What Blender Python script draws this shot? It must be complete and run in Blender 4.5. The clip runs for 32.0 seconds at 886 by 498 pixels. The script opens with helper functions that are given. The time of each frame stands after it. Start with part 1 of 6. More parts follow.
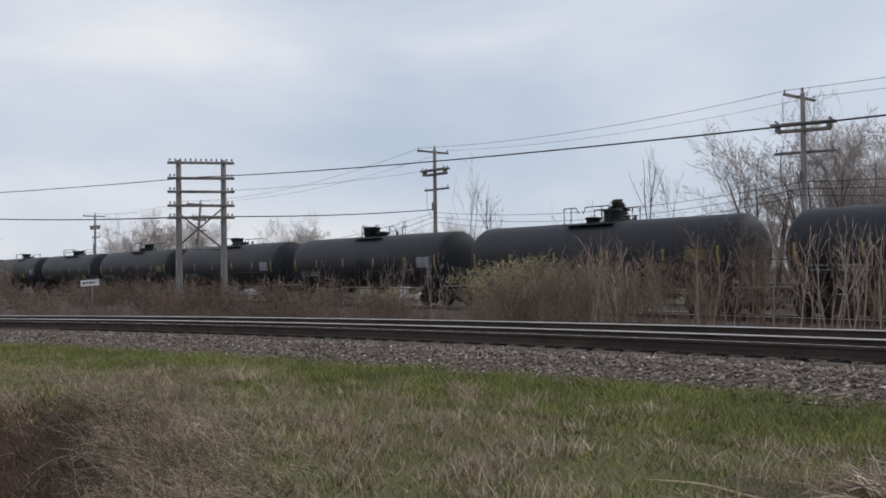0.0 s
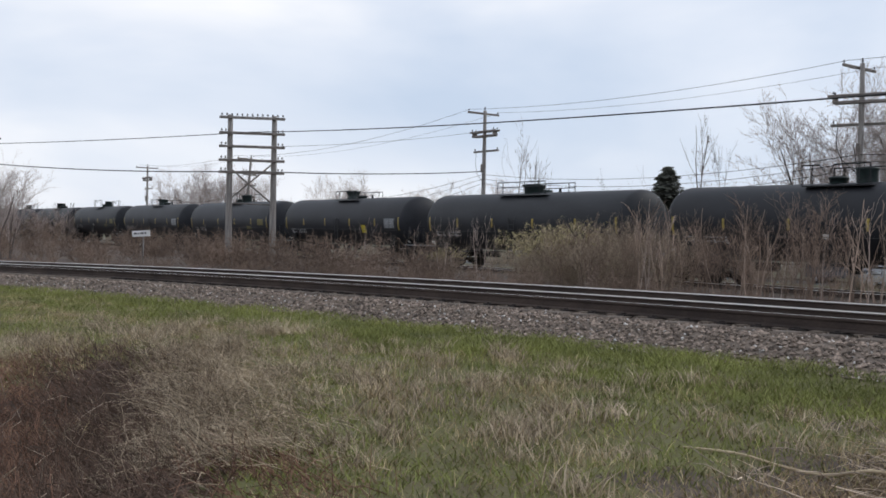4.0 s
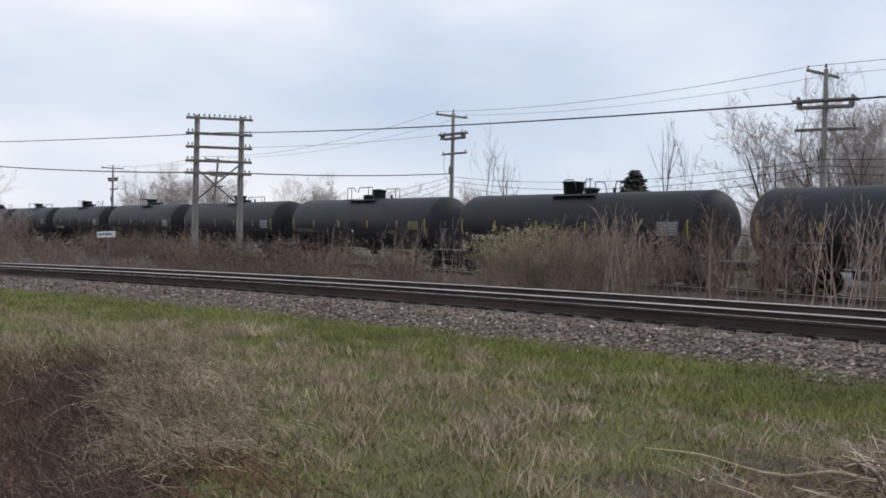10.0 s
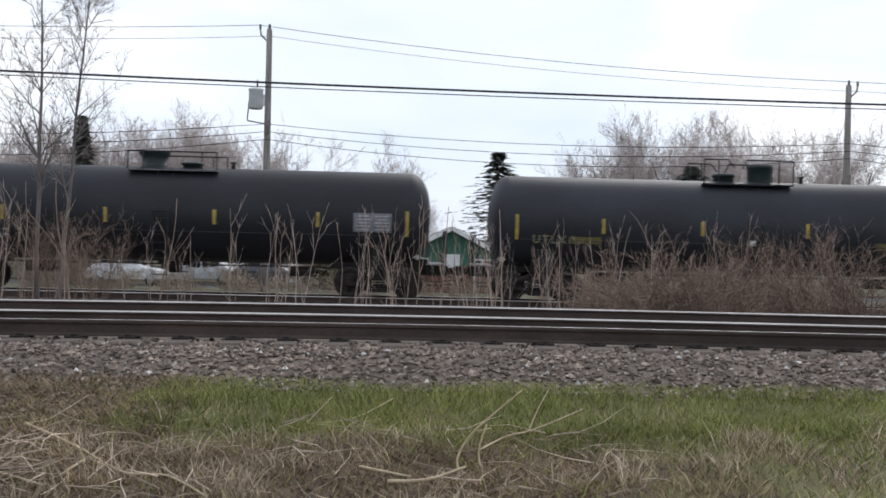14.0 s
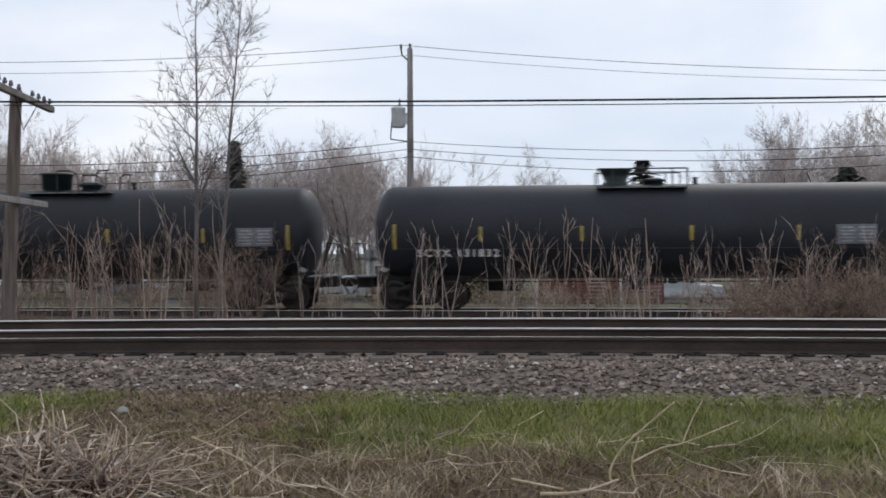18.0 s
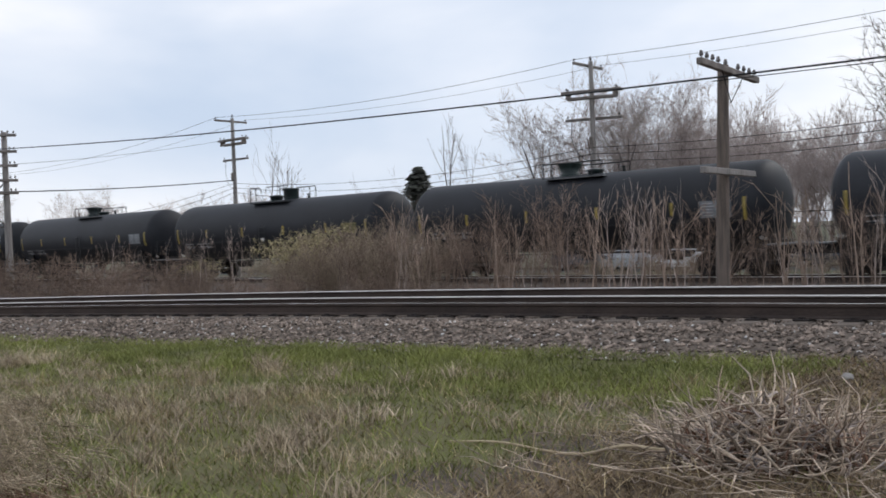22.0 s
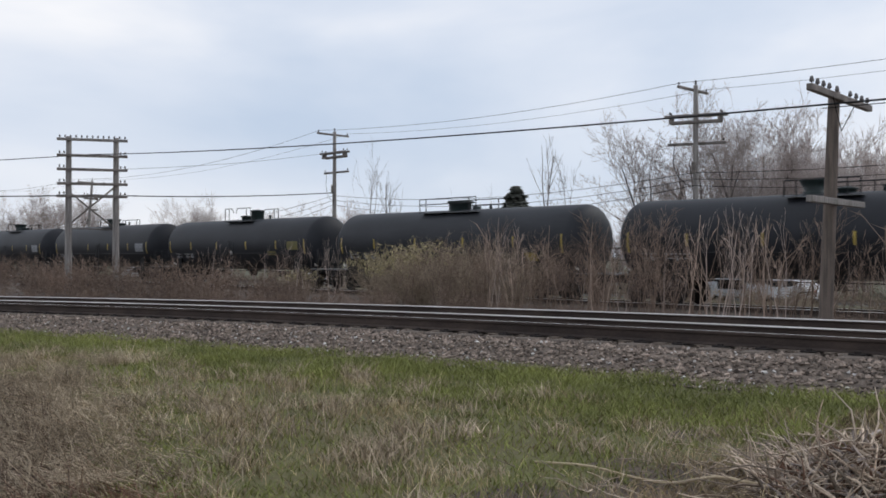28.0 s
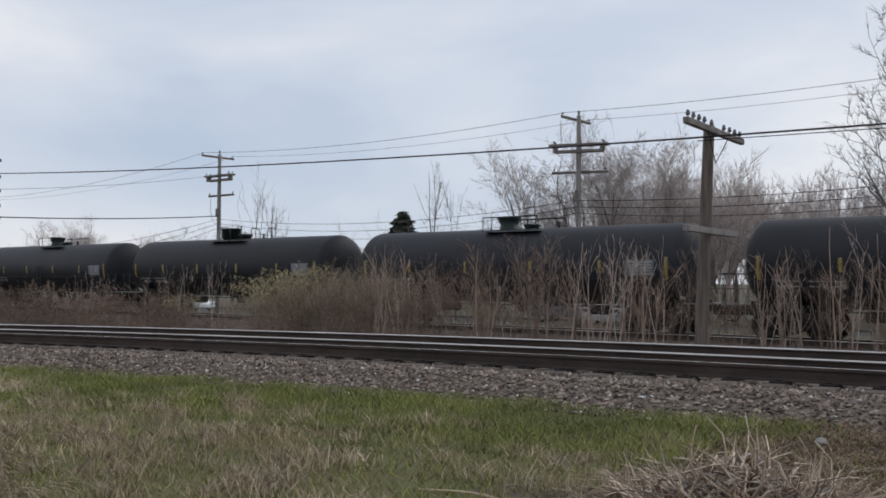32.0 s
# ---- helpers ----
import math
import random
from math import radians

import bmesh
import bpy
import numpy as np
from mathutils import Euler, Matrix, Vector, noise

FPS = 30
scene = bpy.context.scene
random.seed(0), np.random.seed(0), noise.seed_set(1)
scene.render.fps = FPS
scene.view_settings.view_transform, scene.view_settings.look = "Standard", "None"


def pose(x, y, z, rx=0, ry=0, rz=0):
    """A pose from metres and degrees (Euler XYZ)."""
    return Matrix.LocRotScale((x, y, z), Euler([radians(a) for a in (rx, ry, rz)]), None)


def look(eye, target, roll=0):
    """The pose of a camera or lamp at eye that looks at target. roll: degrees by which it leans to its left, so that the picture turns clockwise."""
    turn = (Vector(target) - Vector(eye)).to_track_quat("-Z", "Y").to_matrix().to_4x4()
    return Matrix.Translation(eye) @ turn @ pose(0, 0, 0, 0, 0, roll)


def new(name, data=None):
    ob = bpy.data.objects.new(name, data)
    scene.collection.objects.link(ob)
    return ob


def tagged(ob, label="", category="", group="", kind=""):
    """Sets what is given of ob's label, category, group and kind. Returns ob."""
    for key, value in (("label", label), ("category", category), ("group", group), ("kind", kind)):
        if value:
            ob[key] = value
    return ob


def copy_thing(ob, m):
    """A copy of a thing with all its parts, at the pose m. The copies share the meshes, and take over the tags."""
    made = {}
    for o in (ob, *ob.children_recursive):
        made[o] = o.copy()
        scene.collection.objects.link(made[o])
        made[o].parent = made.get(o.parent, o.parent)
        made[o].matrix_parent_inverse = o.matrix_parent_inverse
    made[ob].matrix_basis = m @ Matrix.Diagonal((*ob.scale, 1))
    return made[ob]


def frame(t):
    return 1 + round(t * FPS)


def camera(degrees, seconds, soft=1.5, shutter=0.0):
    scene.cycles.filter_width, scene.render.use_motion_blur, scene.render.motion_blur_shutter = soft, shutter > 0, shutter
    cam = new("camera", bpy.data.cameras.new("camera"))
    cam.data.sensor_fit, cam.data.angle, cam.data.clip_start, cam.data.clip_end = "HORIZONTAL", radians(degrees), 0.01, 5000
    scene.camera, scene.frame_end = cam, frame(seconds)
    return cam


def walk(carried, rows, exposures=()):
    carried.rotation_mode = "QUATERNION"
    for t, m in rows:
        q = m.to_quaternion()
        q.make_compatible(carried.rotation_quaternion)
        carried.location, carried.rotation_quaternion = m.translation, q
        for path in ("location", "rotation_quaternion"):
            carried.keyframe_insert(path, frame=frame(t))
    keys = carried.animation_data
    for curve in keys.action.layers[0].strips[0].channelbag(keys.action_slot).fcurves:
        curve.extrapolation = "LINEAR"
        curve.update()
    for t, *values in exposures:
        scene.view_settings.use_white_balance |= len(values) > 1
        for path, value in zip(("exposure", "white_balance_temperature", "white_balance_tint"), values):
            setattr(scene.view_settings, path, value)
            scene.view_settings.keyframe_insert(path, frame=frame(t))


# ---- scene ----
cam = camera(45.65, 32.0, soft=1.7, shutter=0.15)
PATH = [
    (0, pose(-0.190, 0.108, 0.994, 91.262, 0.687, 53.308)),
    (0.5, pose(-0.170, 0.103, 0.992, 90.787, 0.148, 54.681)),
    (1, pose(-0.155, 0.086, 0.993, 90.435, -0.252, 55.430)),
    (1.5, pose(-0.159, 0.094, 0.996, 90.354, -0.380, 55.869)),
    (2, pose(-0.144, 0.087, 0.994, 89.696, -0.521, 55.867)),
    (2.5, pose(-0.136, 0.074, 0.994, 89.481, -0.663, 56.708)),
    (3, pose(-0.167, 0.085, 0.987, 89.430, -0.831, 56.770)),
    (3.5, pose(-0.135, 0.080, 0.993, 89.419, -0.988, 56.159)),
    (5.5, pose(-0.103, 0.068, 0.992, 88.872, -1.380, 55.647)),
    (6, pose(-0.099, 0.062, 0.996, 89.102, -1.248, 55.787)),
    (6.5, pose(-0.096, 0.063, 0.993, 89.268, -1.205, 55.935)),
    (7, pose(-0.084, 0.052, 0.999, 89.400, -1.233, 56.073)),
    (7.5, pose(-0.100, 0.064, 0.995, 89.262, -0.866, 56.108)),
    (8, pose(-0.088, 0.063, 0.996, 89.273, -0.654, 56.577)),
    (8.5, pose(-0.080, 0.057, 0.999, 89.327, -0.459, 56.683)),
    (9, pose(-0.079, 0.067, 0.995, 89.161, -0.495, 56.674)),
    (9.5, pose(-0.093, 0.071, 0.995, 89.145, -0.914, 55.719)),
    (10, pose(-0.102, 0.083, 0.994, 89.310, -1.424, 54.116)),
    (10.5, pose(-0.125, 0.112, 0.985, 89.426, -1.573, 51.086)),
    (11, pose(-0.156, 0.198, 0.974, 89.617, -1.956, 43.770)),
    (11.5, pose(-0.090, 0.243, 0.977, 89.988, -0.995, 30.900)),
    (12, pose(-0.029, 0.155, 1.001, 89.937, -0.928, 20.054)),
    (12.5, pose(-0.050, 0.214, 1.001, 89.334, -1.285, 11.852)),
    (13, pose(-0.026, 0.288, 1.003, 89.917, -1.636, 4.074)),
    (13.5, pose(-0.016, 0.228, 1.020, 89.407, -1.968, -0.549)),
    (14, pose(-0.002, 0.243, 1.019, 89.568, -1.361, -2.035)),
    (14.5, pose(0.009, 0.242, 1.021, 89.883, -0.932, -2.343)),
    (16.5, pose(-0.012, 0.260, 1.006, 90.193, -0.454, -2.180)),
    (17, pose(0.006, 0.241, 1.022, 90.362, -0.181, -0.630)),
    (17.5, pose(-0.010, 0.225, 1.021, 90.255, -0.291, 1.543)),
    (18, pose(-0.014, 0.192, 1.025, 90.188, 0.233, 5.787)),
    (18.5, pose(-0.060, 0.184, 1.029, 90.172, 0.138, 9.782)),
    (19, pose(-0.066, 0.166, 1.028, 90.027, -0.022, 14.580)),
    (19.5, pose(-0.099, 0.202, 1.012, 90.295, 0.317, 20.046)),
    (20, pose(-0.150, 0.255, 0.999, 90.459, 0.389, 25.153)),
    (20.5, pose(-0.140, 0.196, 1.001, 90.266, 0.623, 29.521)),
    (21, pose(-0.147, 0.165, 1.003, 89.789, 0.812, 33.849)),
    (21.5, pose(-0.143, 0.138, 1.009, 89.491, 1.461, 38.567)),
    (22, pose(-0.141, 0.106, 1.007, 89.270, 2.332, 42.656)),
    (22.5, pose(-0.175, 0.151, 0.991, 89.378, 1.925, 46.222)),
    (23, pose(-0.177, 0.143, 0.986, 89.200, 1.024, 48.057)),
    (23.5, pose(-0.183, 0.148, 0.978, 88.726, 0.816, 48.721)),
    (24, pose(-0.189, 0.152, 0.987, 88.765, 0.410, 49.100)),
    (24.5, pose(-0.189, 0.151, 0.979, 88.831, 0.197, 49.403)),
    (25, pose(-0.186, 0.146, 0.983, 89.093, 0.199, 49.257)),
    (25.5, pose(-0.181, 0.152, 0.982, 89.097, -0.066, 49.421)),
    (27.5, pose(-0.191, 0.164, 0.979, 90.449, 0.012, 47.922)),
    (28, pose(-0.175, 0.157, 0.981, 90.392, -0.092, 47.834)),
    (28.5, pose(-0.190, 0.171, 0.983, 90.331, -0.285, 47.766)),
    (29, pose(-0.160, 0.184, 0.990, 90.898, -0.382, 43.597)),
    (29.5, pose(-0.191, 0.223, 0.986, 91.151, -0.347, 37.501)),
    (30, pose(-0.183, 0.192, 0.989, 90.736, -0.269, 37.759)),
    (30.5, pose(-0.207, 0.227, 0.983, 90.856, -0.383, 37.747)),
    (31, pose(-0.197, 0.196, 0.990, 91.112, -0.423, 38.298)),
    (31.5, pose(-0.167, 0.177, 0.992, 91.484, -0.343, 40.165)),
    (32, pose(-0.144, 0.144, 1.004, 91.766, -0.357, 41.681)),
]
EXPOSURES = [(0, -0.22), (1.8, -0.10), (3.0, 0.06), (6.0, 0.07), (9.5, 0.05), (11, -0.02), (12.5, 0.30), (14.5, 0.28), (17.0, 0.05), (19.0, 0.08), (22.0, 0.10), (25.0, 0.11), (28, -0.02), (30, 0.03), (32, -0.19)]
walk(cam, PATH, EXPOSURES)

# ---- world and light ----
world = bpy.data.worlds.new("overcast_sky")
scene.world = world
world.use_nodes = True
wn, wl = world.node_tree.nodes, world.node_tree.links
bg = wn["Background"]
sky = wn.new("ShaderNodeTexSky")
sky.sky_type, sky.sun_disc = "NISHITA", False
sky.sun_elevation, sky.sun_rotation = radians(38), radians(20)
sky_dim = wn.new("ShaderNodeVectorMath")
sky_dim.operation = "SCALE"
sky_dim.inputs["Scale"].default_value = 0.10
wl.new(sky.outputs[0], sky_dim.inputs[0])
coord = wn.new("ShaderNodeTexCoord")
stretch = wn.new("ShaderNodeMapping")
stretch.inputs["Scale"].default_value = (1.0, 1.0, 2.6)
wl.new(coord.outputs["Generated"], stretch.inputs[0])
cloud = wn.new("ShaderNodeTexNoise")
cloud.inputs["Scale"].default_value, cloud.inputs["Detail"].default_value = 2.3, 5.0
cloud.inputs["Roughness"].default_value, cloud.inputs["Distortion"].default_value = 0.48, 0.25
wl.new(stretch.outputs[0], cloud.inputs["Vector"])
ramp = wn.new("ShaderNodeValToRGB")
ramp.color_ramp.elements[0].position, ramp.color_ramp.elements[0].color = 0.30, (0.55, 0.645, 0.80, 1)
ramp.color_ramp.elements[1].position, ramp.color_ramp.elements[1].color = 0.68, (0.965, 0.968, 1.0, 1)
mid = ramp.color_ramp.elements.new(0.5)
mid.color = (0.732, 0.79, 0.90, 1)
wl.new(cloud.outputs["Fac"], ramp.inputs[0])
mixer = wn.new("ShaderNodeMix")
mixer.data_type = "RGBA"
mixer.inputs["Factor"].default_value = 0.92
wl.new(sky_dim.outputs[0], mixer.inputs["A"])
wl.new(ramp.outputs[0], mixer.inputs["B"])
wl.new(mixer.outputs["Result"], bg.inputs[0])
bg.inputs[1].default_value = 1.04

sun_data = bpy.data.lights.new("sun", "SUN")
sun_data.energy, sun_data.angle, sun_data.color = 0.8, radians(25), (1.0, 0.97, 0.93)
sun = new("sun", sun_data)
sun.matrix_world = look((0, 0, 50), (-17, -47, 11))


# ---- materials ----
def material(name, base, second=None, rough=0.8, metal=0.0, scale=6.0, fine=60.0, bump=0.15, amount=0.5, vary=0.0, stretch=(1, 1, 1), island=False, spec=0.4):
    """Two-scale noise between two colours, fine bump, and a chance shift in brightness from piece to piece."""
    m = bpy.data.materials.new(name)
    m.use_nodes = True
    n, l = m.node_tree.nodes, m.node_tree.links
    b = n["Principled BSDF"]
    b.inputs["Roughness"].default_value, b.inputs["Metallic"].default_value = rough, metal
    b.inputs["Specular IOR Level"].default_value = spec
    second = second or tuple(c * 0.6 for c in base)
    tc = n.new("ShaderNodeTexCoord")
    mp = n.new("ShaderNodeMapping")
    mp.inputs["Scale"].default_value = stretch
    l.new(tc.outputs["Object"], mp.inputs[0])
    a = n.new("ShaderNodeTexNoise")
    a.inputs["Scale"].default_value, a.inputs["Detail"].default_value = scale, 4
    c = n.new("ShaderNodeTexNoise")
    c.inputs["Scale"].default_value, c.inputs["Detail"].default_value = fine, 3
    l.new(mp.outputs[0], a.inputs["Vector"])
    l.new(mp.outputs[0], c.inputs["Vector"])
    add = n.new("ShaderNodeMath")
    add.operation = "MULTIPLY_ADD"
    add.inputs[1].default_value = 0.45
    l.new(c.outputs["Fac"], add.inputs[0])
    l.new(a.outputs["Fac"], add.inputs[2])
    cr = n.new("ShaderNodeMapRange")
    cr.inputs[1].default_value, cr.inputs[2].default_value = 0.72 - amount * 0.35, 0.72 + amount * 0.35
    l.new(add.outputs[0], cr.inputs[0])
    mx = n.new("ShaderNodeMix")
    mx.data_type = "RGBA"
    mx.inputs["A"].default_value, mx.inputs["B"].default_value = (*second, 1), (*base, 1)
    l.new(cr.outputs[0], mx.inputs["Factor"])
    out = mx.outputs["Result"]
    if vary:
        src = n.new("ShaderNodeNewGeometry" if island else "ShaderNodeObjectInfo")
        rr = n.new("ShaderNodeMapRange")
        rr.inputs[3].default_value, rr.inputs[4].default_value = 1 - vary, 1 + vary
        l.new(src.outputs["Random Per Island" if island else "Random"], rr.inputs[0])
        vm = n.new("ShaderNodeVectorMath")
        vm.operation = "SCALE"
        l.new(out, vm.inputs[0])
        l.new(rr.outputs[0], vm.inputs["Scale"])
        out = vm.outputs[0]
    l.new(out, b.inputs["Base Color"])
    bp = n.new("ShaderNodeBump")
    bp.inputs["Strength"].default_value, bp.inputs["Distance"].default_value = bump, 0.02
    l.new(c.outputs["Fac"], bp.inputs["Height"])
    l.new(bp.outputs[0], b.inputs["Normal"])
    return m


M_TANK = material("black_tank_paint", (0.0215, 0.0232, 0.0290), (0.0135, 0.0146, 0.0182), rough=0.55, scale=0.8, fine=18, bump=0.04, vary=0.25, stretch=(0.5, 1, 1), spec=0.30)
M_TANK_GREY = material("weathered_tank_paint", (0.022, 0.0235, 0.028), (0.013, 0.0145, 0.0175), rough=0.55, scale=0.9, fine=16, bump=0.05, vary=0.2, stretch=(0.4, 1, 1.5), spec=0.30)
M_UNDER = material("sooty_steel", (0.020, 0.0185, 0.018), (0.010, 0.0095, 0.0095), rough=0.85, scale=4, bump=0.2)
M_TRUCK = material("rusty_truck_iron", (0.024, 0.018, 0.016), (0.010, 0.008, 0.007), rough=0.88, scale=5, bump=0.3)
M_WHEEL = material("wheel_steel", (0.045, 0.037, 0.034), (0.018, 0.015, 0.013), rough=0.6, metal=0.5, scale=6)
M_FITTING = material("dark_green_fitting", (0.016, 0.030, 0.028), (0.008, 0.014, 0.014), rough=0.5, scale=5)
M_RAILING = material("black_railing_steel", (0.02, 0.021, 0.023), rough=0.55, scale=9)
M_YELLOW = material("yellow_reflective_tape", (0.44, 0.32, 0.06), (0.25, 0.19, 0.05), rough=0.4, scale=5)
M_YBRIGHT = material("bright_yellow_panel", (0.62, 0.50, 0.04), (0.48, 0.38, 0.04), rough=0.5, scale=4)
M_YPANEL = material("faded_yellow_panel", (0.175, 0.150, 0.048), (0.105, 0.094, 0.040), rough=0.6, scale=3)
M_STENCIL = material("white_stencil_paint", (0.95, 0.95, 0.94), (0.80, 0.80, 0.79), rough=0.6, scale=9)
M_GPANEL = material("grey_data_panel", (0.20, 0.21, 0.22), (0.12, 0.13, 0.14), rough=0.6, scale=8)
M_GRATE2 = material("worn_panel_lettering", (0.42, 0.42, 0.43), (0.28, 0.28, 0.29), rough=0.7, scale=9)
M_GRATE = material("grey_grating", (0.20, 0.21, 0.22), (0.10, 0.10, 0.10), rough=0.6, scale=9)
M_RAILTOP = material("polished_rail_head", (0.74, 0.70, 0.66), (0.54, 0.50, 0.47), rough=0.36, metal=0.2, scale=2, fine=30, bump=0.03, stretch=(0.2, 1, 1))
M_RUST = material("rusty_rail_side", (0.070, 0.050, 0.041), (0.036, 0.026, 0.022), rough=0.9, scale=3, fine=40, bump=0.25, stretch=(0.4, 1, 1))
M_TIE = material("weathered_concrete_tie", (0.155, 0.125, 0.104), (0.085, 0.068, 0.056), rough=0.95, scale=4, vary=0.15)
M_WOODTIE = material("tarred_wood_tie", (0.07, 0.055, 0.045), (0.03, 0.025, 0.022), rough=0.95, scale=4, vary=0.2, stretch=(6, 1, 6))
M_STONE = material("ballast_stone", (0.285, 0.226, 0.184), (0.125, 0.098, 0.080), rough=0.95, scale=8, fine=50, vary=0.68, island=True)
M_PALESTONE = material("pale_ballast_stone", (0.62, 0.60, 0.57), (0.42, 0.40, 0.38), rough=0.9, scale=8, fine=50, vary=0.3, island=True)
M_POLE = material("weathered_pole_wood", (0.195, 0.155, 0.130), (0.095, 0.078, 0.067), rough=0.95, scale=2, fine=40, stretch=(6, 6, 0.5), bump=0.5)
M_POLE_GREY = material("grey_pole_wood", (0.33, 0.305, 0.285), (0.18, 0.165, 0.155), rough=0.95, scale=2, fine=40, stretch=(6, 6, 0.5), bump=0.5)
M_ARM = material("crossarm_wood", (0.25, 0.22, 0.20), (0.13, 0.115, 0.105), rough=0.95, scale=3, bump=0.4)
M_INSUL = material("glazed_insulator", (0.16, 0.15, 0.15), (0.08, 0.07, 0.07), rough=0.2, scale=8)
M_CAN = material("grey_transformer_paint", (0.72, 0.74, 0.75), (0.55, 0.57, 0.58), rough=0.45, scale=3)
M_WIRE = material("black_cable", (0.018, 0.019, 0.022), rough=0.6, scale=3)
M_WIRE_THIN = material("dull_line_wire", (0.09, 0.095, 0.105), rough=0.6, scale=3)
M_SAPLING = material("pale_sapling_bark", (0.47, 0.38, 0.33), (0.28, 0.222, 0.19), rough=0.9, scale=5, fine=30, vary=0.3, stretch=(3, 3, 0.6))
M_STEM = material("tan_sapling_bark", (0.40, 0.300, 0.235), (0.22, 0.162, 0.128), rough=0.9, scale=5, fine=30, vary=0.3, stretch=(3, 3, 0.6))
M_BROWNTWIG = material("brown_brush_twig", (0.255, 0.184, 0.142), (0.130, 0.093, 0.072), rough=0.95, scale=4, vary=0.3)
M_TANTWIG = material("tan_brush_twig", (0.37, 0.295, 0.215), (0.22, 0.17, 0.125), rough=0.95, scale=4, vary=0.25)
M_TREEBARK = material("grey_tree_bark", (0.24, 0.212, 0.200), (0.13, 0.115, 0.108), rough=0.95, scale=3, vary=0.25, stretch=(4, 4, 0.7))
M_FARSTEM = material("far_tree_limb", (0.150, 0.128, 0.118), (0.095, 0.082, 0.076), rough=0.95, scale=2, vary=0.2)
# Paler than near bark: distance haze is mixed into this twig colour.
M_HAZETWIG = material("far_bare_twig", (0.50, 0.425, 0.395), (0.36, 0.305, 0.282), rough=0.95, scale=2, vary=0.2)
M_NEEDLE = material("spruce_needles", (0.118, 0.122, 0.098), (0.070, 0.074, 0.060), rough=0.9, scale=3, vary=0.3)
M_BUD = material("yellow_green_buds", (0.46, 0.405, 0.21), (0.30, 0.26, 0.135), rough=0.9, scale=5, vary=0.35, island=True)
M_GRASS = material("spring_grass_blade", (0.252, 0.268, 0.074), (0.142, 0.154, 0.046), rough=0.8, scale=0.8, fine=6, vary=0.32, island=True)
M_DRY = material("dry_grass_blade", (0.50, 0.40, 0.235), (0.28, 0.212, 0.118), rough=0.9, scale=0.9, fine=6, vary=0.45, island=True)
M_MATTED = material("matted_brown_grass", (0.275, 0.200, 0.120), (0.140, 0.098, 0.058), rough=0.95, scale=1.5, fine=8, vary=0.5, island=True)
M_STRAW = material("pale_straw", (0.53, 0.43, 0.31), (0.27, 0.21, 0.145), rough=0.9, scale=1.5, fine=8, vary=0.45, island=True)
M_DEAD = material("dead_weed_stalk", (0.63, 0.515, 0.405), (0.27, 0.205, 0.155), rough=0.9, scale=3, fine=30, vary=0.6, island=True)
M_DEADGREY = material("grey_weed_stub", (0.42, 0.36, 0.33), (0.20, 0.165, 0.145), rough=0.9, scale=3, fine=30, vary=0.5, island=True)
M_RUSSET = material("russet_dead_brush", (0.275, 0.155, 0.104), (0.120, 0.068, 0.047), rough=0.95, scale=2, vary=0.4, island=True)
# Brown brush, its colour darkened for the shade in the hollow.
M_SHADEBRUSH = material("dark_dead_brush", (0.170, 0.112, 0.082), (0.080, 0.052, 0.039), rough=0.95, scale=2, vary=0.45, island=True)
M_STICK = material("bleached_stick_bark", (0.58, 0.47, 0.32), (0.36, 0.28, 0.18), rough=0.85, scale=5, fine=40)
M_ROCK = material("pale_rock", (0.34, 0.32, 0.30), (0.22, 0.205, 0.19), rough=0.9, scale=6)
M_SIGN = material("white_sign_enamel", (0.78, 0.78, 0.78), (0.65, 0.65, 0.65), rough=0.5, scale=4)
M_YSTENCIL = material("faded_yellow_stencil", (0.26, 0.24, 0.15), (0.17, 0.16, 0.10), rough=0.7, scale=9)
M_INK = material("dark_sign_ink", (0.03, 0.03, 0.035), rough=0.7, scale=5)
M_ASPHALT = material("street_asphalt", (0.075, 0.075, 0.076), (0.045, 0.045, 0.046), rough=0.95, scale=1.5, fine=80)
M_BRICKRED = material("red_brown_siding", (0.21, 0.095, 0.070), (0.13, 0.062, 0.048), rough=0.85, scale=3, vary=0.18)
M_SIDING = material("pale_siding", (0.40, 0.38, 0.35), (0.30, 0.285, 0.265), rough=0.8, scale=2, vary=0.1)
M_SIDING2 = material("tan_siding", (0.36, 0.29, 0.22), (0.27, 0.22, 0.17), rough=0.8, scale=2, vary=0.1)
M_ROOF = material("grey_roof_shingle", (0.13, 0.125, 0.125), (0.07, 0.068, 0.068), rough=0.95, scale=5, fine=40)
M_TRIM = material("white_trim_paint", (0.78, 0.78, 0.77), (0.66, 0.66, 0.65), rough=0.6, scale=4)
M_GLASS = material("dark_window_glass", (0.03, 0.035, 0.04), (0.02, 0.022, 0.026), rough=0.08, scale=2, bump=0.0, spec=0.8)
M_TYRE = material("tyre_rubber", (0.02, 0.02, 0.021), rough=0.85, scale=8)
M_HUB = material("alloy_wheel", (0.45, 0.46, 0.47), rough=0.35, metal=0.7, scale=8)


def paint(name, c):
    return material(name, c, tuple(v * 0.8 for v in c), rough=0.3, scale=2, bump=0.02, spec=0.6)


M_CARWHITE, M_CARSILVER, M_CARDARK, M_CARRED = paint("white_car_paint", (0.75, 0.76, 0.77)), paint("silver_car_paint", (0.42, 0.44, 0.46)), paint("dark_car_paint", (0.05, 0.055, 0.07)), paint("red_car_paint", (0.30, 0.04, 0.035))


